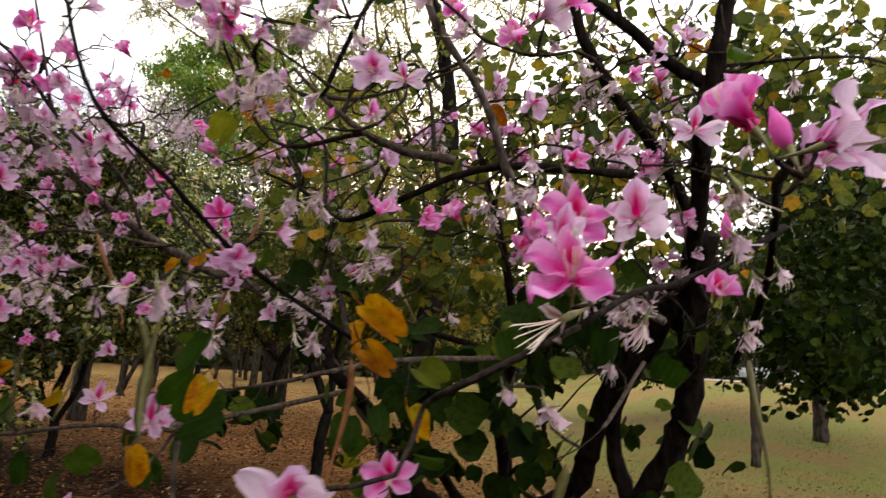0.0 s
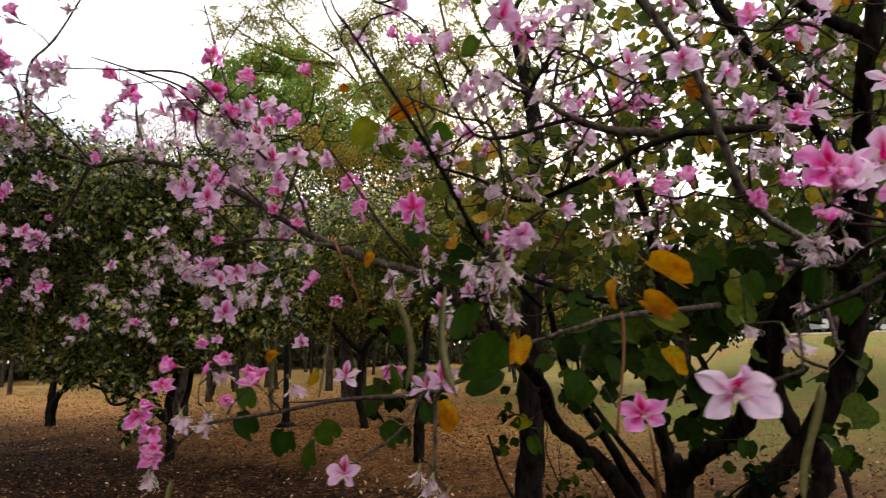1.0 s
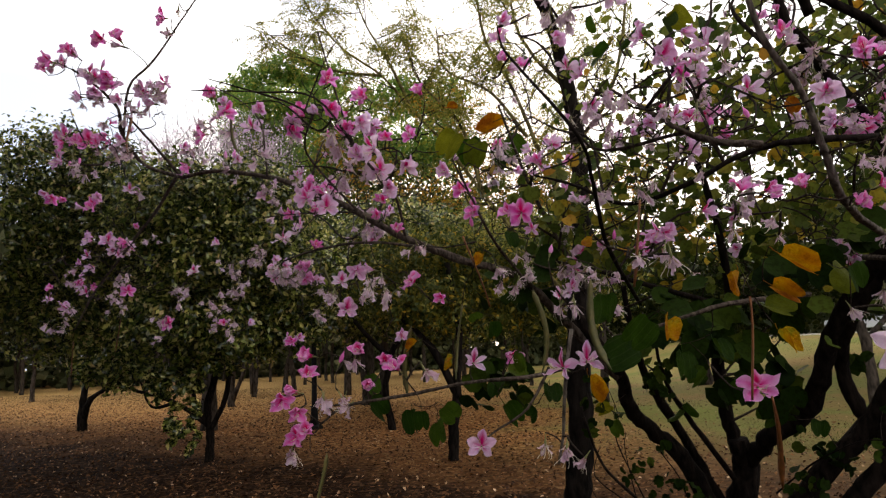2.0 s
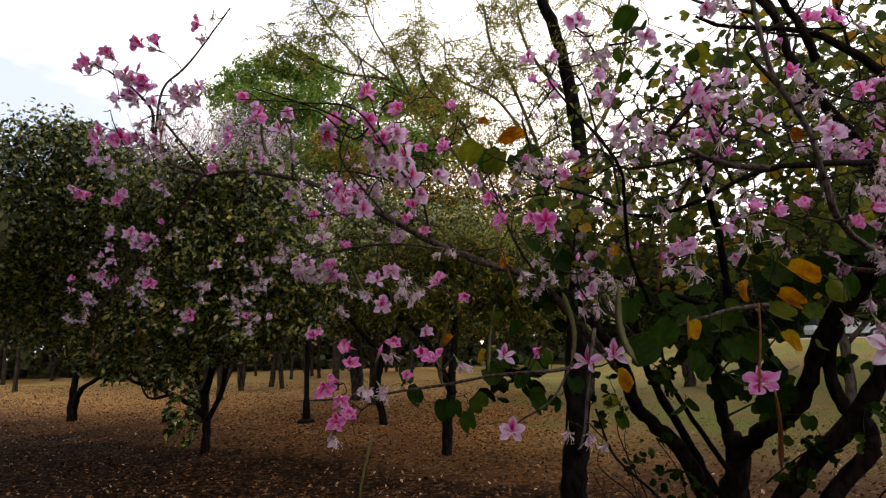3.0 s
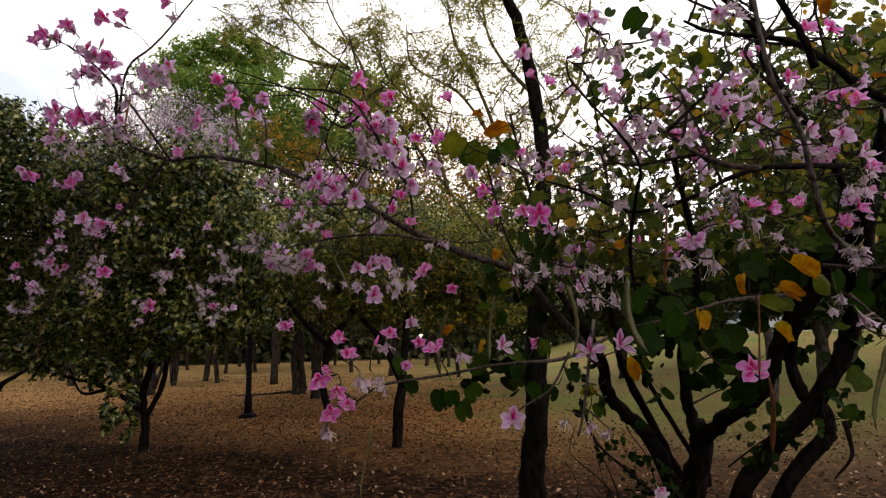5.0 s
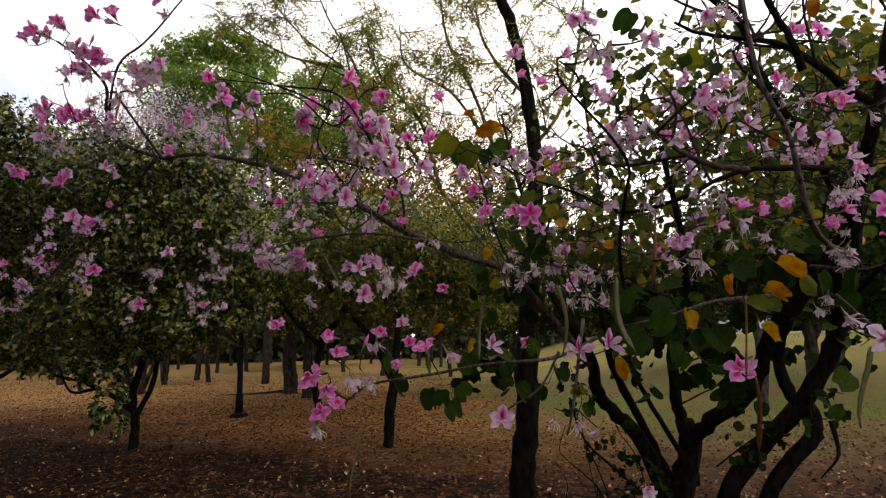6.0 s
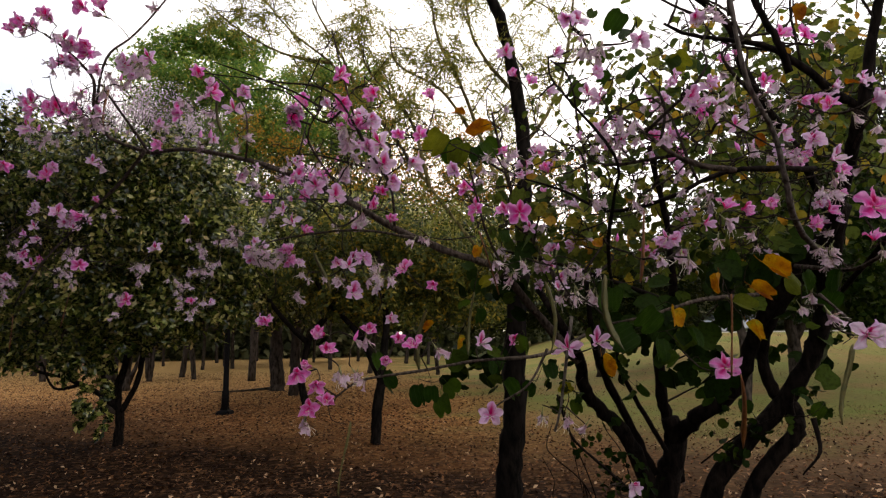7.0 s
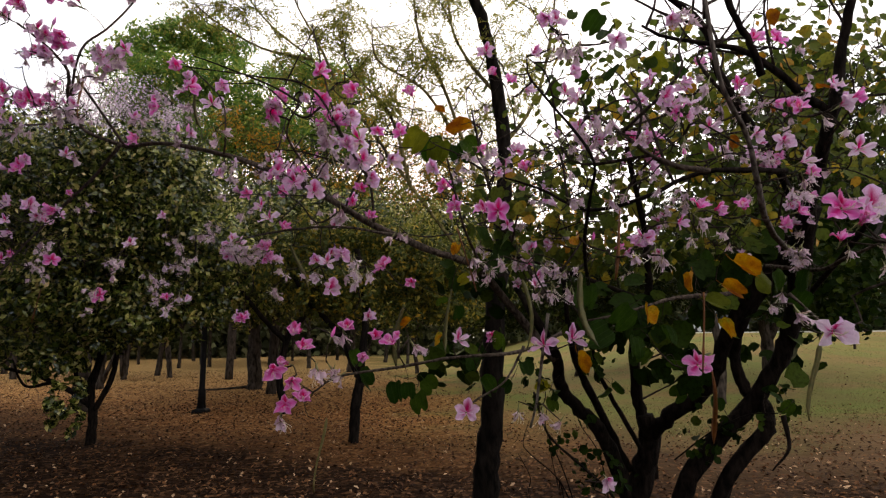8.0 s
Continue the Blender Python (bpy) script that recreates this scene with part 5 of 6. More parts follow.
tree("citrus_tree", foot, [([(0, 0, -0.1), (0, 0, 0.5), (0.05, 0, 1.2), (0.3, 0, 2.4)], 0.13, 0.05), ([(0, 0, 0.3), (0.3, -0.1, 0.8), (0.75, 0, 1.1), (1.3, 0, 1.6)], 0.08, 0.03)],
     crown_of(foot, [(-8.67, 10.82, 3.87, 1.89, 1.49, 1.56), (-10.3, 10.54, 4.37, 1.67, 1.45, 1.67), (-9.02, 10.49, 2.43, 1.71, 1.12, 0.75), (-8.59, 10.6, 5.3, 1.11, 0.95, 0.89), (-9.16, 9.99, 5.49, 1.07, 0.96, 0.96), (-10.16, 9.61, 3.86, 1.33, 1.35, 1.73), (-7.76, 10.85, 4.38, 1.33, 1.2, 1.33), (-8.95, 10.25, 5.9, 0.66, 0.61, 0.44)]), 54000, 0.105, DARK_LEAF, "dark green dense tree on a forked trunk", bark=SLIM_BARK, seed=50, fill=0.25)
foot = (-11.45, 20.73)
tree("citrus_tree", foot, [([(0, 0, -0.1), (0, 0, 1.2), (0.2, 0, 2.6), (0.3, 0, 4)], 0.13, 0.06), ([(0.05, 0, 0.2), (0.6, 0, 1.6), (1.1, 0, 3)], 0.08, 0.04)],
     crown_of(foot, [(-8.13, 15.52, 4.33, 2.37, 1.76, 1.78), (-5.92, 15.72, 3.42, 1.93, 1.42, 1.33), (-5.32, 16.56, 4.77, 1.89, 1.44, 1.42), (-7.35, 16.32, 5.89, 2.05, 1.38, 1.1), (-4.75, 15.85, 2.82, 1.33, 1.09, 1.04), (-10.17, 15.25, 5.68, 1.93, 1.42, 1.33), (-3.92, 16.72, 3.97, 1.73, 1.38, 1.42)]), 30000, 0.13, DARK_LEAF, "dark tree with two trunks in the shade", seed=60, fill=0.2)
# the slim tree with feathery foliage, its trunk close behind the orchid tree
slim = (0.41, 5.84)
st = [[(0.37, 5.91, 0), (0.41, 5.84, 0.54), (0.44, 5.8, 1.1), (0.49, 5.76, 1.78), (0.57, 5.76, 2.47), (0.61, 5.78, 3.03), (0.61, 5.81, 3.49), (0.56, 5.83, 4.03), (0.48, 5.76, 4.48), (0.34, 5.69, 4.95), (0.17, 5.7, 5.49), (-0.04, 5.7, 6.14)],
      [(0.57, 5.73, 2.63), (0.36, 6.05, 3.16), (0.2, 6.17, 3.68), (-0.02, 6.27, 4.36), (-0.23, 6.29, 4.83), (-0.31, 6.31, 5.38)], [(0.61, 5.82, 3.44), (0.92, 5.96, 3.89), (1.09, 5.99, 4.39), (1.19, 6.01, 4.96), (1.26, 6.04, 5.49)], [(0.57, 5.84, 3.97), (0.32, 5.88, 4.3), (0.13, 5.92, 4.69), (0.05, 5.93, 5.27)],
      [(0.44, 5.72, 1.99), (-0.34, 6.23, 3.16), (-0.79, 6.52, 3.86), (-1.13, 6.65, 4.29), (-1.52, 6.76, 4.82), (-1.98, 6.79, 5.22), (-2.34, 6.81, 5.68), (-2.57, 6.84, 6.08)], [(-1.13, 6.65, 4.29), (-1.42, 6.74, 4.96), (-1.72, 6.85, 5.53), (-1.88, 6.87, 6)], [(-1.52, 6.76, 4.82), (-2.09, 6.72, 4.94), (-2.65, 6.75, 5.29), (-2.98, 6.7, 5.57)], [(-0.34, 6.23, 3.16), (-0.52, 6.32, 3.88), (-0.78, 6.46, 4.27), (-1.06, 6.59, 4.67), (-1.21, 6.51, 5.19)], [(0.14, 6.17, 3.68), (-0.21, 6.28, 4.24), (-0.71, 6.41, 4.64), (-0.78, 6.43, 5.13)]]
rr = [(0.12, 0.036), (0.026, 0.012), (0.022, 0.008), (0.022, 0.008), (0.018, 0.01), (0.02, 0.006), (0.018, 0.005), (0.022, 0.006), (0.02, 0.006)]
feather = tree("feathery_tree", slim, [([(x - slim[0], y - slim[1], z) for x, y, z in ln], *r) for ln, r in zip(st, rr)],
     crown_of(slim, [(0.05, 6.1, 4.79, 0.66, 0.61, 0.42), (0.8, 5.95, 4.62, 0.64, 0.62, 0.47), (0.54, 6.05, 5.26, 1.02, 0.72, 0.36), (-0.34, 6.43, 4.57, 0.57, 0.58, 0.44), (0.98, 6.12, 4.2, 0.42, 0.49, 0.36)]), 300, 0.03, SPRAY_LEAF, "slim grey-barked tree with sparse feathery foliage", bark=FAR_BARK, shape="narrow", seed=70, fill=0.05)
for limb_ob in feather.children:
    if limb_ob.name.startswith("branch"):
        limb_ob.data.materials[0] = MOSSY_BARK
    elif limb_ob.name.startswith("trunk"):
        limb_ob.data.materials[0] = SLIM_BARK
fine = []
for ln in st[1:]:
    dense = smooth_line(ln, 5)
    for k in range(4, len(dense), 2):
        a = dense[k]
        way = rng.normal(size=3) * np.array((1, 0.6, 0.6)) + np.array((0, 0, 0.7))
        way *= rng.uniform(0.3, 0.9) / np.linalg.norm(way)
        fine.append(tube(smooth_line([a, a + way * 0.5 + rng.normal(size=3) * 0.06, a + way], 4), np.linspace(0.007, 0.002, 9), 4))
leaflets, way_of = [], []
for ln in fine * 18:
    a = ln[0].reshape(-1, 4, 3).mean(1)
    at = a[int(rng.integers(3, len(a)))]
    way = rng.normal(size=3) * (1, 0.7, 0.6) + np.array((0, 0, -0.1))
    way *= rng.uniform(0.18, 0.36) / np.linalg.norm(way)
    side = np.cross(way, rng.normal(size=3)); side /= np.linalg.norm(side)
    for s in np.linspace(0.1, 1, 12):
        mid = at + way * s + np.array((0, 0, -0.12 * s * s))
        for g in (-1, 1):
            leaflets.append(mid + side * g * 0.024)
            way_of.append(side * g)
v, f = leaf_cloud(np.array(leaflets), None, 0.05, 1.0, "narrow")
tagged(part("frond", cloud_mesh("frond", v - np.array((*slim, 0)), f, SPRAY_LEAF), feather), kind="stuff")
v, f = joined(fine)
tagged(part("twig", mesh_of("twig", v - np.array((*slim, 0)), f, [TWIG]), feather), kind="stuff")
foot = (-1.39, 9.65)
tree("small_tree", foot, [([(0, 0, -0.1), (0.02, 0, 0.5), (0.1, 0, 1.2), (0.15, 0.1, 2.0), (0, 0.1, 3)], 0.09, 0.045), ([(0.12, 0, 0.9), (-0.3, 0, 1.7), (-0.8, 0.1, 2.2), (-1.1, 0, 2.8)], 0.07, 0.02)],
     crown_of(foot, [(-1.67, 9.95, 2.33, 1.11, 0.83, 0.56), (-2.41, 9.87, 2.71, 0.83, 0.72, 0.56), (-0.77, 10.41, 2.84, 1.07, 0.86, 0.68), (-1.54, 10.32, 3.33, 1.26, 0.86, 0.49), (-0.2, 10.53, 2.16, 1.07, 0.82, 0.58), (0.41, 10.95, 2.88, 1.12, 0.89, 0.71)]), 24000, 0.09, OLIVE_LEAF, "small tree with thinning yellow-green leaves", bark=SLIM_BARK, seed=80, fill=0.1)
foot = (-3.4, 13.4)
tree("crooked_tree", foot, [([(0, 0, -0.1), (-0.15, 0, 0.8), (0.05, 0, 1.7), (0.5, 0, 2.3), (0.7, 0, 3.2)], 0.085, 0.05), ([(0, 0, 1.5), (-0.7, 0, 2.2), (-1.3, 0.1, 3.0)], 0.065, 0.03)],
     crown_of(foot, [(-3.87, 13.71, 3.81, 1.69, 1.27, 1.17), (-2.59, 13.85, 3.15, 1.43, 1.12, 1.04), (-4.8, 13.85, 2.67, 1.17, 0.93, 0.78), (-1.56, 13.98, 2.5, 1.43, 1.03, 0.78), (-0.68, 14.85, 3.65, 1.53, 1.24, 1.25), (-2.47, 14.68, 4.36, 1.81, 1.19, 0.83), (0.56, 14.99, 2.94, 1.53, 1.14, 0.97), (-3.58, 14.59, 4.79, 1.53, 1.03, 0.7), (0.16, 14.79, 4.19, 1.25, 0.93, 0.7), (1.53, 14.98, 3.2, 1.25, 0.93, 0.7)]), 38000, 0.12, DARK_LEAF, "crooked dark leafy tree with a bent trunk", bark=SLIM_BARK, seed=90, fill=0.15)
foot = (-6.1, 20.01)
tree("shade_tree", foot, [([(0, 0, -0.1), (0, 0, 0.5), (-0.05, 0, 2.0), (0.1, 0, 4.0), (0, 0, 6)], 0.25, 0.16), ([(0.1, -0.1, 0.12), (-0.5, -0.25, 0.07), (-1.2, -0.3, 0.03), (-2.0, -0.35, 0.0)], 0.05, 0.02)],
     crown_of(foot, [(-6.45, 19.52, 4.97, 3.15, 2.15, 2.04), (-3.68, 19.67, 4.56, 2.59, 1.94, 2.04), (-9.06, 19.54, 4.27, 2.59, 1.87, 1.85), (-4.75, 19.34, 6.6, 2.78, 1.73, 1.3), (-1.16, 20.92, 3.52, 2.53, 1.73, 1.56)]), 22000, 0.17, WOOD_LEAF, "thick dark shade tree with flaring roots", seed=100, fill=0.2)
foot = (-8.7, 25.1)
tree("green_tree", foot, [([(0, 0, -0.1), (0.1, 0, 3), (0.3, 0, 6), (0, 0, 10)], 0.17, 0.1), ([(0.1, 0, 4.5), (-1.5, 0, 7.5), (-2.6, 0, 9.5)], 0.16, 0.05), ([(0.2, 0, 5), (2, 0, 7.5), (3.6, 0, 9)], 0.16, 0.05)],
     crown_of(foot, [(-12.16, 22.27, 12.49, 1.56, 1.07, 0.76), (-10.93, 22.22, 13.13, 1.33, 0.98, 0.76), (-9.48, 22.23, 13.38, 1.56, 1.08, 0.8), (-8.49, 22.36, 12.7, 1.33, 1.03, 0.89), (-10.29, 21.51, 11.22, 2.34, 1.45, 0.98), (-7.95, 21.64, 10.87, 1.92, 1.32, 1.07), (-5.85, 23.53, 12.21, 1.62, 1.21, 1.07), (-4.01, 23.66, 11.72, 1.39, 1.16, 1.16), (-6.28, 21.93, 9.26, 2.56, 1.61, 1.19), (-8.84, 21.87, 9.09, 2.77, 1.69, 1.19), (-4.33, 22.99, 9.34, 2, 1.42, 1.25), (-11.43, 22.62, 10.32, 2, 1.37, 1.11)]), 60000, 0.15, FEATHER_LEAF, "tall fresh green tree with rounded clumps", seed=110, fill=0.1)
foot = (-5.03, 18.04, 1.65)[:2]
tree("yellowing_tree", foot, [([(0, 0, -0.1), (0.1, 0, 2), (0, 0, 4), (-0.3, 0, 6)], 0.16, 0.04)],
     crown_of(foot, [(-5.25, 17.2, 7.26, 1.5, 1.01, 0.67), (-4.27, 17.38, 6.26, 2, 1.26, 0.83), (-6.24, 17.07, 7.94, 1, 0.83, 0.67), (-2.78, 17.5, 5.74, 1.5, 1.08, 0.83), (-1.59, 17.37, 6.88, 1.17, 1.01, 1), (-0.61, 17.53, 6.04, 1.33, 1.08, 1), (-2.07, 17.14, 8.37, 1.17, 1.01, 1), (-0.91, 17.3, 7.53, 1.33, 1.08, 1), (0.24, 17.46, 6.69, 1, 0.95, 1), (-3.22, 17.02, 8.88, 0.83, 0.76, 0.67), (-1.94, 17.48, 6.06, 1.33, 1.08, 1), (-0.63, 17.65, 5.22, 1.5, 1.08, 0.83), (0.55, 17.62, 5.7, 1, 0.89, 0.83)]), 24000, 0.085, YELLOW_LEAF, "thin tree with yellow and rust-coloured leaves", seed=115, fill=0.05)
foot = (1.38, 19.27, 1.56)[:2]
tree("yellowing_tree", foot, [([(0, 0, -0.1), (0.1, 0, 2), (0, 0, 4), (-0.3, 0, 6.5)], 0.14, 0.03), ([(0.05, 0, 2.6), (-1.2, 0, 4.2), (-2.2, 0, 5.4)], 0.06, 0.015), ([(0.05, 0, 2.9), (1.2, 0, 4.4), (2.1, 0, 5.6)], 0.06, 0.015)],
     crown_of(foot, [(0.74, 18.73, 5.05, 1.94, 1.32, 1.06), (2.51, 18.74, 5.37, 1.76, 1.32, 1.23), (1.47, 18.55, 6.43, 2.11, 1.39, 1.06), (3.91, 18.84, 5.01, 1.58, 1.19, 1.06), (-0.3, 18.57, 5.94, 1.41, 1.12, 1.06), (2.89, 18.55, 6.76, 1.58, 1.12, 0.88)]), 9000, 0.1, YELLOW_LEAF, "thin yellow-green tree with open airy crown", seed=116, fill=0.05)
foot = (-8.06, 13.89, 1.69)[:2]
faded_tree = tree("faded_blossom_tree", foot, [([(0, 0, -0.1), (0, 0, 1.5), (0.2, 0, 3.5), (0, 0, 6.2)], 0.2, 0.03), ([(0.1, 0, 2.2), (-0.9, 0, 4), (-1.4, 0, 5.8)], 0.09, 0.015), ([(0.15, 0, 2.5), (1.2, 0, 4.2), (1.8, 0, 5.6)], 0.09, 0.015)],
     crown_of(foot, [(-7.45, 13.15, 6.82, 1.43, 1.03, 0.78), (-8.61, 13.13, 6.71, 0.91, 0.78, 0.65), (-6.29, 13.25, 6.42, 0.91, 0.78, 0.65), (-7.59, 13.28, 5.92, 1.69, 1.03, 0.52)]), 9000, 0.05, FADED, "pale tree of faded pink blossom and bare twigs", seed=120, fill=0.05)
brush = []
crown = [(-7.45, 13.15, 6.82, 1.43, 1.03, 0.78), (-8.61, 13.13, 6.71, 0.91, 0.78, 0.65), (-6.29, 13.25, 6.42, 0.91, 0.78, 0.65), (-7.59, 13.28, 5.92, 1.69, 1.03, 0.52)]
for k in range(420):
    c = crown[int(rng.integers(4))]
    a = np.array(c[:3]) + rng.normal(size=3) * np.array(c[3:]) * 0.45 - np.array((0, 0, 0.4))
    way = rng.normal(size=3) * (0.5, 0.5, 0.25) + np.array((0, 0, 0.8))
    way *= rng.uniform(0.5, 1.1) / np.linalg.norm(way)
    brush.append(tube(smooth_line([a, a + way * 0.5 + rng.normal(size=3) * 0.07, a + way], 2), np.linspace(0.008, 0.003, 5), 3))
v, f = joined(brush)
tagged(part("twig", mesh_of("twig", v - np.array((*foot, 0)), f, [PALE_BARK]), faded_tree), kind="stuff")
# added canopy out of sight over and behind the path, to cut the light
tree("shade_tree", (-4.5, -3.5), [([(0, 0, -0.1), (0.1, 0.2, 2.5), (0.3, 1.2, 5.5), (0.2, 3.0, 8.6)], 0.38, 0.16), ([(0.2, 1.0, 5.0), (-1.4, 4.0, 7.4), (-3.0, 8.5, 9.2)], 0.17, 0.06), ([(0.2, 1.5, 6.0), (0.4, 5.0, 8.0), (0.6, 9.5, 9.4)], 0.15, 0.05), ([(0.2, 1.8, 6.4), (1.6, 4.5, 8.2), (3.0, 8.0, 9.4)], 0.12, 0.05)],
     [(0.4, 10.6, 9.7, 2.6, 2.2, 0.9), (-2.8, 10.2, 9.7, 2.6, 2.2, 0.9), (0.5, 7.2, 9.4, 2.6, 2.6, 1.0), (-3.2, 6.8, 9.3, 2.8, 2.6, 1.0), (0.0, 3.4, 8.9, 2.8, 2.6, 1.1), (-5.6, 9.0, 9.5, 2.4, 2.6, 0.9), (-4.2, 12.0, 10.6, 2.2, 1.6, 0.7), (-2.4, 4.4, 8.6, 2.4, 2.4, 1.0), (-0.7, 6.1, 5.6, 1.8, 1.4, 0.8), (-2.9, 8.3, 6.5, 1.5, 1.4, 0.9), (0.4, 4.3, 5.6, 1.9, 1.5, 0.8), (-5.6, 10.6, 7.0, 1.3, 1.6, 1.0)], 60000, 0.25, WOOD_LEAF, "unseen tree added to shade the path", seed=170, fill=0.05)
# across the lawn
foot = (6.43, 14.51, 2.62)[:2]
tree("lawn_tree", foot, [([(0, 0, -0.1), (0.05, 0, 1.2), (-0.1, 0, 2.5), (0.1, 0, 4)], 0.11, 0.06), ([(0, 0, 1.4), (0.9, 0, 2.4), (1.8, 0, 3.4)], 0.06, 0.03)],
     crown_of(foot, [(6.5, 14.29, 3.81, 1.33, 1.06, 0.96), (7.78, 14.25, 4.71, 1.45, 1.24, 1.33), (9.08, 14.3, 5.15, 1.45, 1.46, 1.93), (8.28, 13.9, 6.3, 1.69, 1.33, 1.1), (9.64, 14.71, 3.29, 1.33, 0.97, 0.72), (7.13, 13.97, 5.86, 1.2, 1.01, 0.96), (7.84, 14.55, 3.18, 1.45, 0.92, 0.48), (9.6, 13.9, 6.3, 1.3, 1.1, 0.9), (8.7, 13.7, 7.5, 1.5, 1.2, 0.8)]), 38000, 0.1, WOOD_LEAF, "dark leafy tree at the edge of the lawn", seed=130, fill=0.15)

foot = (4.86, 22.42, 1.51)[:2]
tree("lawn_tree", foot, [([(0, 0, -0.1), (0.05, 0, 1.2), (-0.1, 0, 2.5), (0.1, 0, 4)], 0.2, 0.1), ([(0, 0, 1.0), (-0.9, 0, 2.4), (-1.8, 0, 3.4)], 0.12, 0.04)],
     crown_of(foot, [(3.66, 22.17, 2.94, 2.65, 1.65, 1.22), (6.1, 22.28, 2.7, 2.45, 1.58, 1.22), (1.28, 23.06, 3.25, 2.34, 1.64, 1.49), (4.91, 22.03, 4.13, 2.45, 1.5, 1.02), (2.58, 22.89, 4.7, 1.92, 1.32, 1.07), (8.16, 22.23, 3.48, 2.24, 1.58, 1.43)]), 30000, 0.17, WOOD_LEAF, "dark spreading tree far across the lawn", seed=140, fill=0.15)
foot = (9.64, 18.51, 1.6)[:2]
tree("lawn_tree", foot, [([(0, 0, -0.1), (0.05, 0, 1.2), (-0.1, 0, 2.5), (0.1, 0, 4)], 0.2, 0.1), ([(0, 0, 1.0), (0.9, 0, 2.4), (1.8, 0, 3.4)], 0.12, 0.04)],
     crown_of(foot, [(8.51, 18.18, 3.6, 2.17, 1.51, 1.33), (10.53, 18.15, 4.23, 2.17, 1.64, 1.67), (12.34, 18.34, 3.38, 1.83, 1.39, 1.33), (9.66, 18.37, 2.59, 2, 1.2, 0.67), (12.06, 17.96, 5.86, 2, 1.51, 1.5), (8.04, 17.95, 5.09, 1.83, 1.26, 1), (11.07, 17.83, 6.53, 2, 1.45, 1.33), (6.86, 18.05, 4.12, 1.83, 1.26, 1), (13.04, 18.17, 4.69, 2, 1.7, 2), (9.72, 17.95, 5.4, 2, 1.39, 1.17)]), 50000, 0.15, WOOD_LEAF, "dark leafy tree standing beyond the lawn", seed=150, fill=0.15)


def woodland_edge():
    n = 85000
    a = rng.uniform(-0.35, math.pi + 0.35, n)
    d = 58 + 14 * rng.random(n)
    top = 7.5 + 2.5 * np.sin(a * 9) + 1.5 * np.sin(a * 23)
    z = 0.1 + top * rng.random(n) ** 1.1 + 1.7 * np.clip(np.cos(a) * d / 10, 0, 1)
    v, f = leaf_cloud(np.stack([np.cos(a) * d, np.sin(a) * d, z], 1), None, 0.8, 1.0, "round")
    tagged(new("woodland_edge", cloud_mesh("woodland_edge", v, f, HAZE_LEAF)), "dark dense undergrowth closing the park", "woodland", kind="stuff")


woodland_edge()

# woods all round the clearing
woods = np.random.default_rng(21)
protos = []
for k in range(5):
    h = (5.5, 6.5, 7.5, 6.0, 8.0)[k]
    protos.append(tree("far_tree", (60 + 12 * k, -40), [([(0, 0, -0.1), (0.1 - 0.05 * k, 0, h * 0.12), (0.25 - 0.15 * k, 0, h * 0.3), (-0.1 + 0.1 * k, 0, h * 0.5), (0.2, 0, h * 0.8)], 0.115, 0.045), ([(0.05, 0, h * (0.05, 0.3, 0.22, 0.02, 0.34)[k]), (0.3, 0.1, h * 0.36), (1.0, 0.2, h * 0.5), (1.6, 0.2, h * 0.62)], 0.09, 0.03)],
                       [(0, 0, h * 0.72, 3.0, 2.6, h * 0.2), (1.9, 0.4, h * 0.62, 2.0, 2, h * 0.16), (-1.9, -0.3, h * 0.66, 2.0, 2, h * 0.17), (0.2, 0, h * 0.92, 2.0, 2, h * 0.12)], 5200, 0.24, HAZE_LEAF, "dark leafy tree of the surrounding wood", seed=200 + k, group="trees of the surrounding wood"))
spots = []
for k in range(96):
    if k < 18:
        spots.append((woods.uniform(-44, -2), woods.uniform(36, 52)))
    elif k < 24:
        # unseen trees added to throw shade over the left of the path
        spots.append(((-7, -6.5, -10.5, -9, -13, -5)[k - 18], (2.5, -1.5, 5.5, 0.5, 3.0, -5.0)[k - 18]))
    elif k < 58:
        spots.append((woods.uniform(-50, 60), woods.uniform(44, 64)))
    elif k < 74:
        a = radians(woods.uniform(-10, 190))
        spots.append((math.cos(a) * woods.uniform(42, 60), math.sin(a) * woods.uniform(42, 60)))
    else:
        # unseen trees added behind the path to block the light from there
        spots.append((woods.uniform(-16, 16), -woods.uniform(10, 26)))
# the first two are unseen, added to shade the left of the path
spots += [(-6.5, 0.2), (-8.0, -2.5), (-13.3, 25.8), (-13.2, 28.6), (-11.9, 27.0), (-15.4, 36), (-18.4, 26.5), (-22, 31), (-4.6, 30), (-1.2, 28), (-7.4, 34), (-26, 27)]
for k, (x, y) in enumerate(spots):
    q = protos[k % 5]
    s = woods.uniform(0.85, 1.25)
    q_new = copy_thing(q, pose(x, y, rise(x, y), 0, 0, woods.uniform(0, 360)))
    q_new.scale = (s, s, s)
for k, q in enumerate(protos):
    q.location = (-12 + 7 * k, 66, rise(-12 + 7 * k, 66))

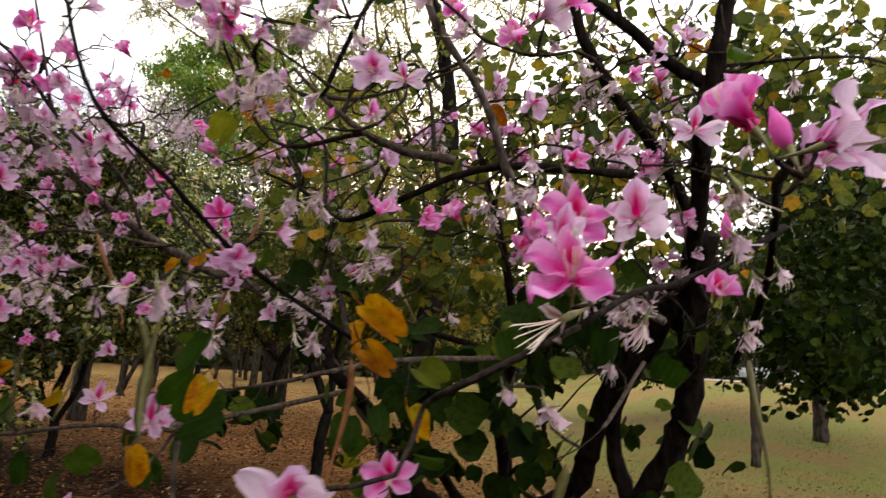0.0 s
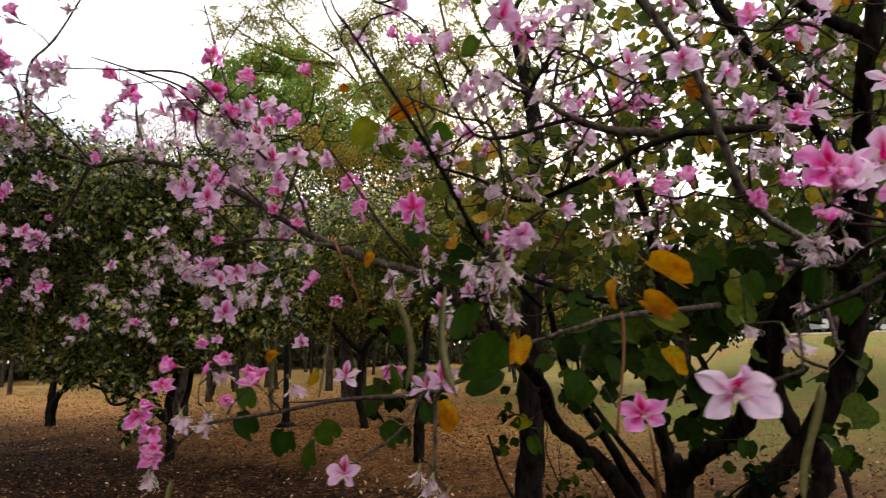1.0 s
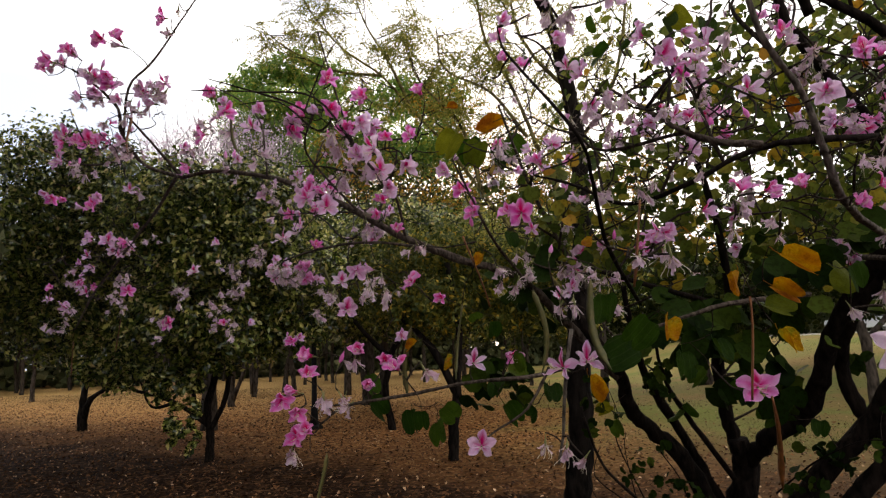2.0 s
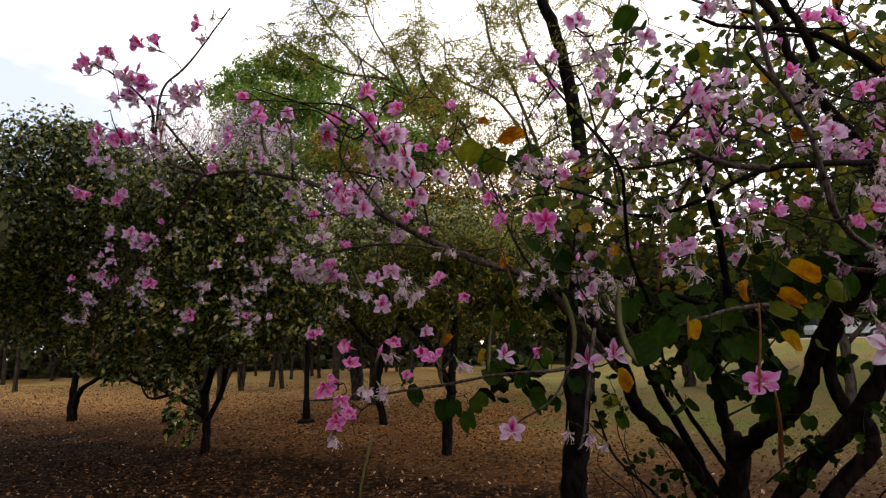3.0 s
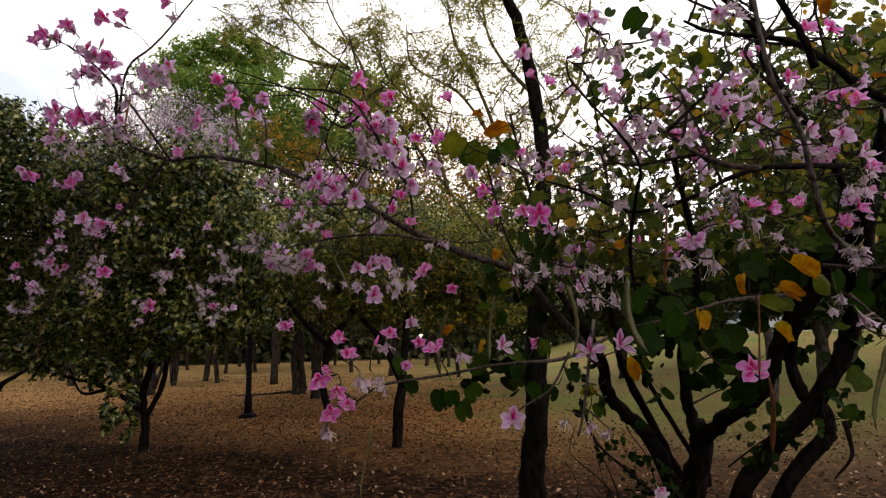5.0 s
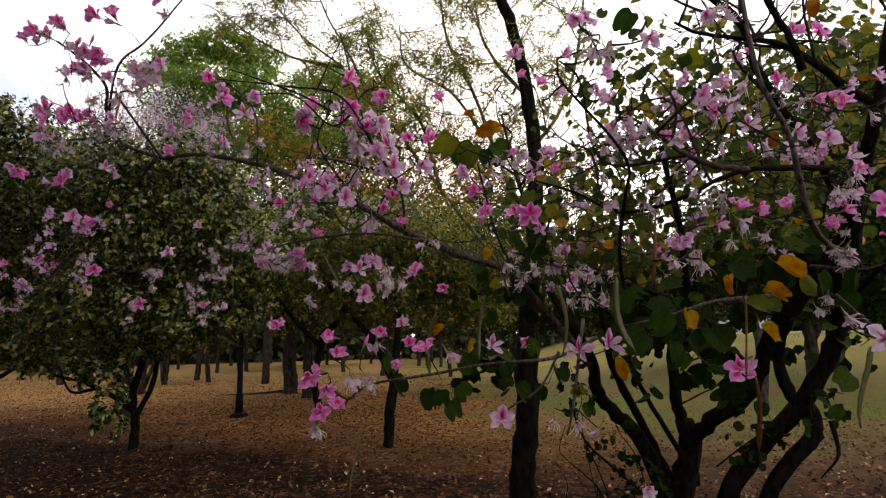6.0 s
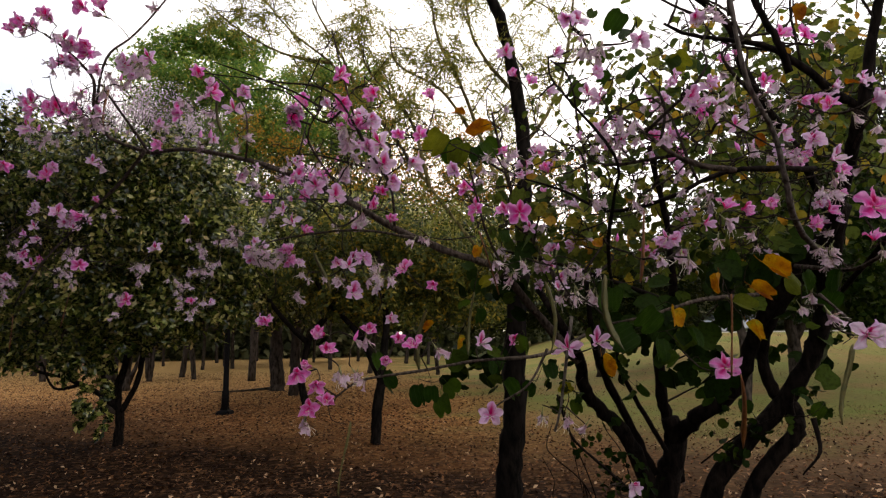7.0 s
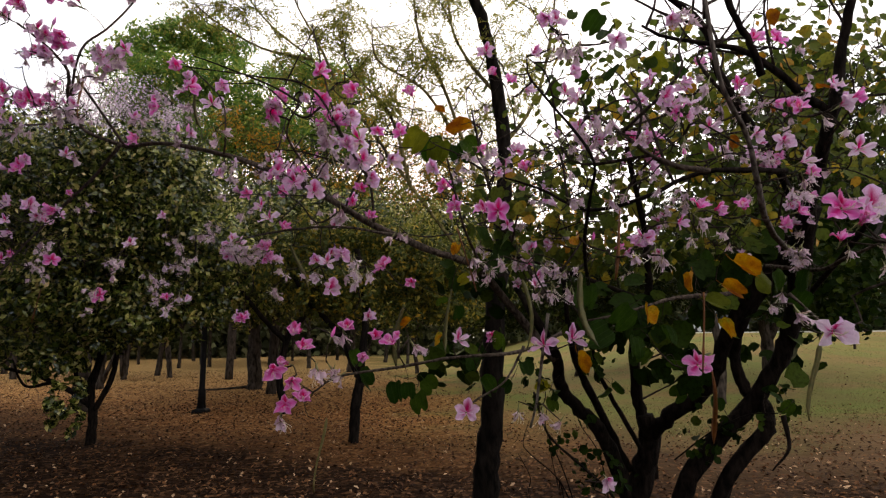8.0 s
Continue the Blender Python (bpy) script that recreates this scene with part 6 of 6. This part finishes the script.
# ---- lamp post ----
def lamp_post(at):
    t = thing("lamp_post", (*at, 0), "slim black iron park lamp post on a square foot", "lamp post")
    def ring(profile, sides):
        V, F = [], []
        for r, z in profile:
            V += [(r * math.cos(2 * math.pi * j / sides + math.pi / 4), r * math.sin(2 * math.pi * j / sides + math.pi / 4), z) for j in range(sides)]
        n = len(profile)
        F = [(i * sides + j, i * sides + (j + 1) % sides, (i + 1) * sides + (j + 1) % sides, (i + 1) * sides + j) for i in range(n - 1) for j in range(sides)]
        F += [tuple(reversed(range(sides))), tuple(range((n - 1) * sides, n * sides))]
        return V, F
    part("foot", mesh_of("foot", *ring([(0.21, 0), (0.21, 0.06), (0.19, 0.09), (0.11, 0.12), (0.09, 0.2)], 4), [IRON], smooth=False), t)
    part("pole", mesh_of("pole", *ring([(0.085, 0.1), (0.08, 0.5), (0.062, 0.54), (0.055, 2.2), (0.05, 3.9)], 12), [IRON]), t)
    part("lantern", mesh_of("lantern", *ring([(0.06, 3.9), (0.12, 3.95), (0.17, 4.3), (0.19, 4.32), (0.1, 4.45), (0.02, 4.52)], 12), [IRON]), t)


lamp_post((-5.27, 13.56))


# ---- leaf litter and lawn ----
def litter_sheet():
    n = 95000
    y = 2.5 + 30 * rng.random(n) ** 1.2
    x = (rng.random(n) - 0.55) * (6 + y * 1.7)
    back = rng.random(n) < 0.14
    y = np.where(back, rng.uniform(-9, 3.5, n), y)
    x = np.where(back, rng.normal(size=n) * 5 - 1, x)
    keep = (x + 0.16 * y < 2.6 + rng.normal(size=n) * 1.2) | (y < 10.5 + 1.5 * rng.normal(size=n)) | (rng.random(n) < 0.12)
    x, y = x[keep], y[keep]
    z = np.array([0.05 * max(0, 1 - math.hypot(a, b - 10) / 60) * noise.noise((a * 0.35, b * 0.35, 0)) + rise(a, b) for a, b in zip(x, y)]) + 0.012 + 0.012 * rng.random(len(x))
    v, f = leaf_cloud(np.stack([x, y, z], 1), np.tile((0, 0, 1.0), (len(x), 1)), 0.056, 0.7, "oval")
    ob = new("leaf_litter", cloud_mesh("leaf_litter", v, f, LITTER))
    tagged(ob, "scattered curled dry brown leaves on the ground", "leaf litter", kind="stuff")


def lawn_blades():
    n = 90000
    y = 10 + 22 * rng.random(n) ** 1.3
    x = 0.5 + rng.random(n) * (2 + y * 1.1)
    keep = x + 0.16 * y > 3.2 + rng.normal(size=n) * 1.0
    x, y = x[keep], y[keep]
    h = rng.uniform(0.015, 0.045, len(x))
    a = rng.uniform(0, 6.28, len(x))
    w = 0.005
    lean = rng.normal(size=(len(x), 2)) * 0.025
    z0 = np.array([rise(a, c) for a, c in zip(x, y)]) - 0.01
    v = np.stack([np.stack([x - w * np.cos(a), y - w * np.sin(a), z0], 1), np.stack([x + w * np.cos(a), y + w * np.sin(a), z0], 1), np.stack([x + lean[:, 0], y + lean[:, 1], z0 + h], 1)], 1).reshape(-1, 3)
    f = np.arange(len(v)).reshape(-1, 3)
    ob = new("grass", cloud_mesh("grass", v, f, GRASS))
    tagged(ob, "short sparse dry-green lawn grass", "grass", kind="stuff")


litter_sheet()
lawn_blades()


def far_path():
    """A pale footpath along the top of the lawn."""
    verts, faces = [], []
    for k in range(40):
        x = 9 + k * 1.2
        y = 33 + 1.2 * math.sin(x * 0.13)
        for dy, up in ((-0.8, -0.1), (-0.8, 0.06), (0.8, 0.06), (0.8, -0.1)):
            verts.append((x, y + dy, rise(x, y) + up))
    for k in range(39):
        faces += [(k * 4 + i, k * 4 + 4 + i, k * 4 + 5 + i, k * 4 + 1 + i) for i in range(3)]
    ob = new("pavement", mesh_of("pavement", verts, faces, [CONCRETE], smooth=False))
    tagged(ob, "pale concrete footpath across the far lawn", "path", kind="structure")


far_path()


def marker_post(at):
    t = thing("marker_post", (*at, rise(*at)), "short dark wooden marker post in the lawn", "post")
    v, f = tube([(0, 0, -0.05), (0.005, 0, 0.2), (0, 0, 0.42), (0.002, 0, 0.45)], [0.05, 0.048, 0.045, 0.03], 8, 0.05, 3)
    part("post", mesh_of("post", v, f, [FAR_BARK]), t)


marker_post((16.05, 24.15))


def leaning_bough(at):
    t = thing("fallen_bough", (*at, rise(*at)), "bare crooked fallen bough propped on the lawn", "bough")
    o = np.array((*at, rise(*at)))
    limb(t, "bough", [o + (0, 0, 0.55), o + (0.35, 0.1, 0.5), o + (0.8, 0.2, 0.25), o + (1.5, 0.3, 0.03)], 0.05, 0.06, BARK, 8, 0.08, seed=5)
    limb(t, "branch", [o + (0.02, 0, 0.0), o + (0.0, 0, 0.5), o + (0.05, 0, 0.95)], 0.045, 0.02, BARK, 7, 0.08, seed=6)


leaning_bough((20.19, 31.07))


# white car paint, greyed to put the shade it stands in into the colour
PAINT, nt, b = material("shade_greyed_white_paint", 0.25, 0.5)
nt.links.new(ramp(nt, noise_fac(nt, 3, 4), [(0.3, (0.36, 0.38, 0.4)), (0.7, (0.46, 0.48, 0.5))]), b.inputs["Base Color"])
DARK_GLASS, nt, b = material("dark_car_glass", 0.08, 0.5)
nt.links.new(ramp(nt, noise_fac(nt, 2), [(0.3, (0.015, 0.017, 0.02)), (0.7, (0.03, 0.033, 0.036))]), b.inputs["Base Color"])
RUBBER, nt, b = material("tyre_rubber", 0.9, 0.2)
nt.links.new(ramp(nt, noise_fac(nt, 20), [(0.3, (0.012, 0.012, 0.012)), (0.7, (0.03, 0.03, 0.03))]), b.inputs["Base Color"])


def parked_car(at):
    t = thing("car", (*at, rise(*at)), "small white car in shade-greyed paint beyond the lawn", "car")

    def lofted(sections, inset):
        """Side outline (x, z), rounded over the car's width."""
        V, n = [], len(sections)
        for y, k in ((-0.82, 1 - inset), (-0.74, 1.0), (0.74, 1.0), (0.82, 1 - inset)):
            mid = sum(z for _, z in sections) / n
            V += [(x * (0.5 + 0.5 * k), y, mid + (z - mid) * k) for x, z in sections]
        F = [(i * n + j, i * n + (j + 1) % n, (i + 1) * n + (j + 1) % n, (i + 1) * n + j) for i in range(3) for j in range(n)]
        return V, F + [tuple(reversed(range(n))), tuple(range(3 * n, 4 * n))]

    part("body", mesh_of("body", *lofted([(-2.0, 0.3), (-2.05, 0.6), (-1.95, 0.85), (-1.0, 0.95), (1.0, 0.95), (1.85, 0.8), (2.0, 0.55), (1.95, 0.3)], 0.1), [PAINT], smooth=False), t)
    part("roof", mesh_of("roof", *lofted([(-1.35, 1.34), (-1.1, 1.45), (0.3, 1.46), (0.6, 1.36)], 0.08), [PAINT], smooth=False), t)
    part("window", mesh_of("window", *lofted([(-1.75, 0.93), (-1.35, 1.36), (0.6, 1.37), (1.15, 0.93)], 0.06), [DARK_GLASS], smooth=False), t)
    for x in (-1.3, 1.25):
        for y in (-0.78, 0.78):
            v, f = tube([(x, y - 0.1, 0.3), (x, y - 0.08, 0.3), (x, y + 0.08, 0.3), (x, y + 0.1, 0.3)], [0.24, 0.3, 0.3, 0.24], 16)
            tyre = part("wheel", mesh_of("wheel", v, f, [RUBBER], smooth=False), t)
            v, f = tube([(x, y - 0.115, 0.3), (x, y + 0.115, 0.3)], [0.17, 0.17], 12)
            part("rim", mesh_of("rim", v, f, [PAINT], smooth=False), tyre)


parked_car((18.0, 41.0))
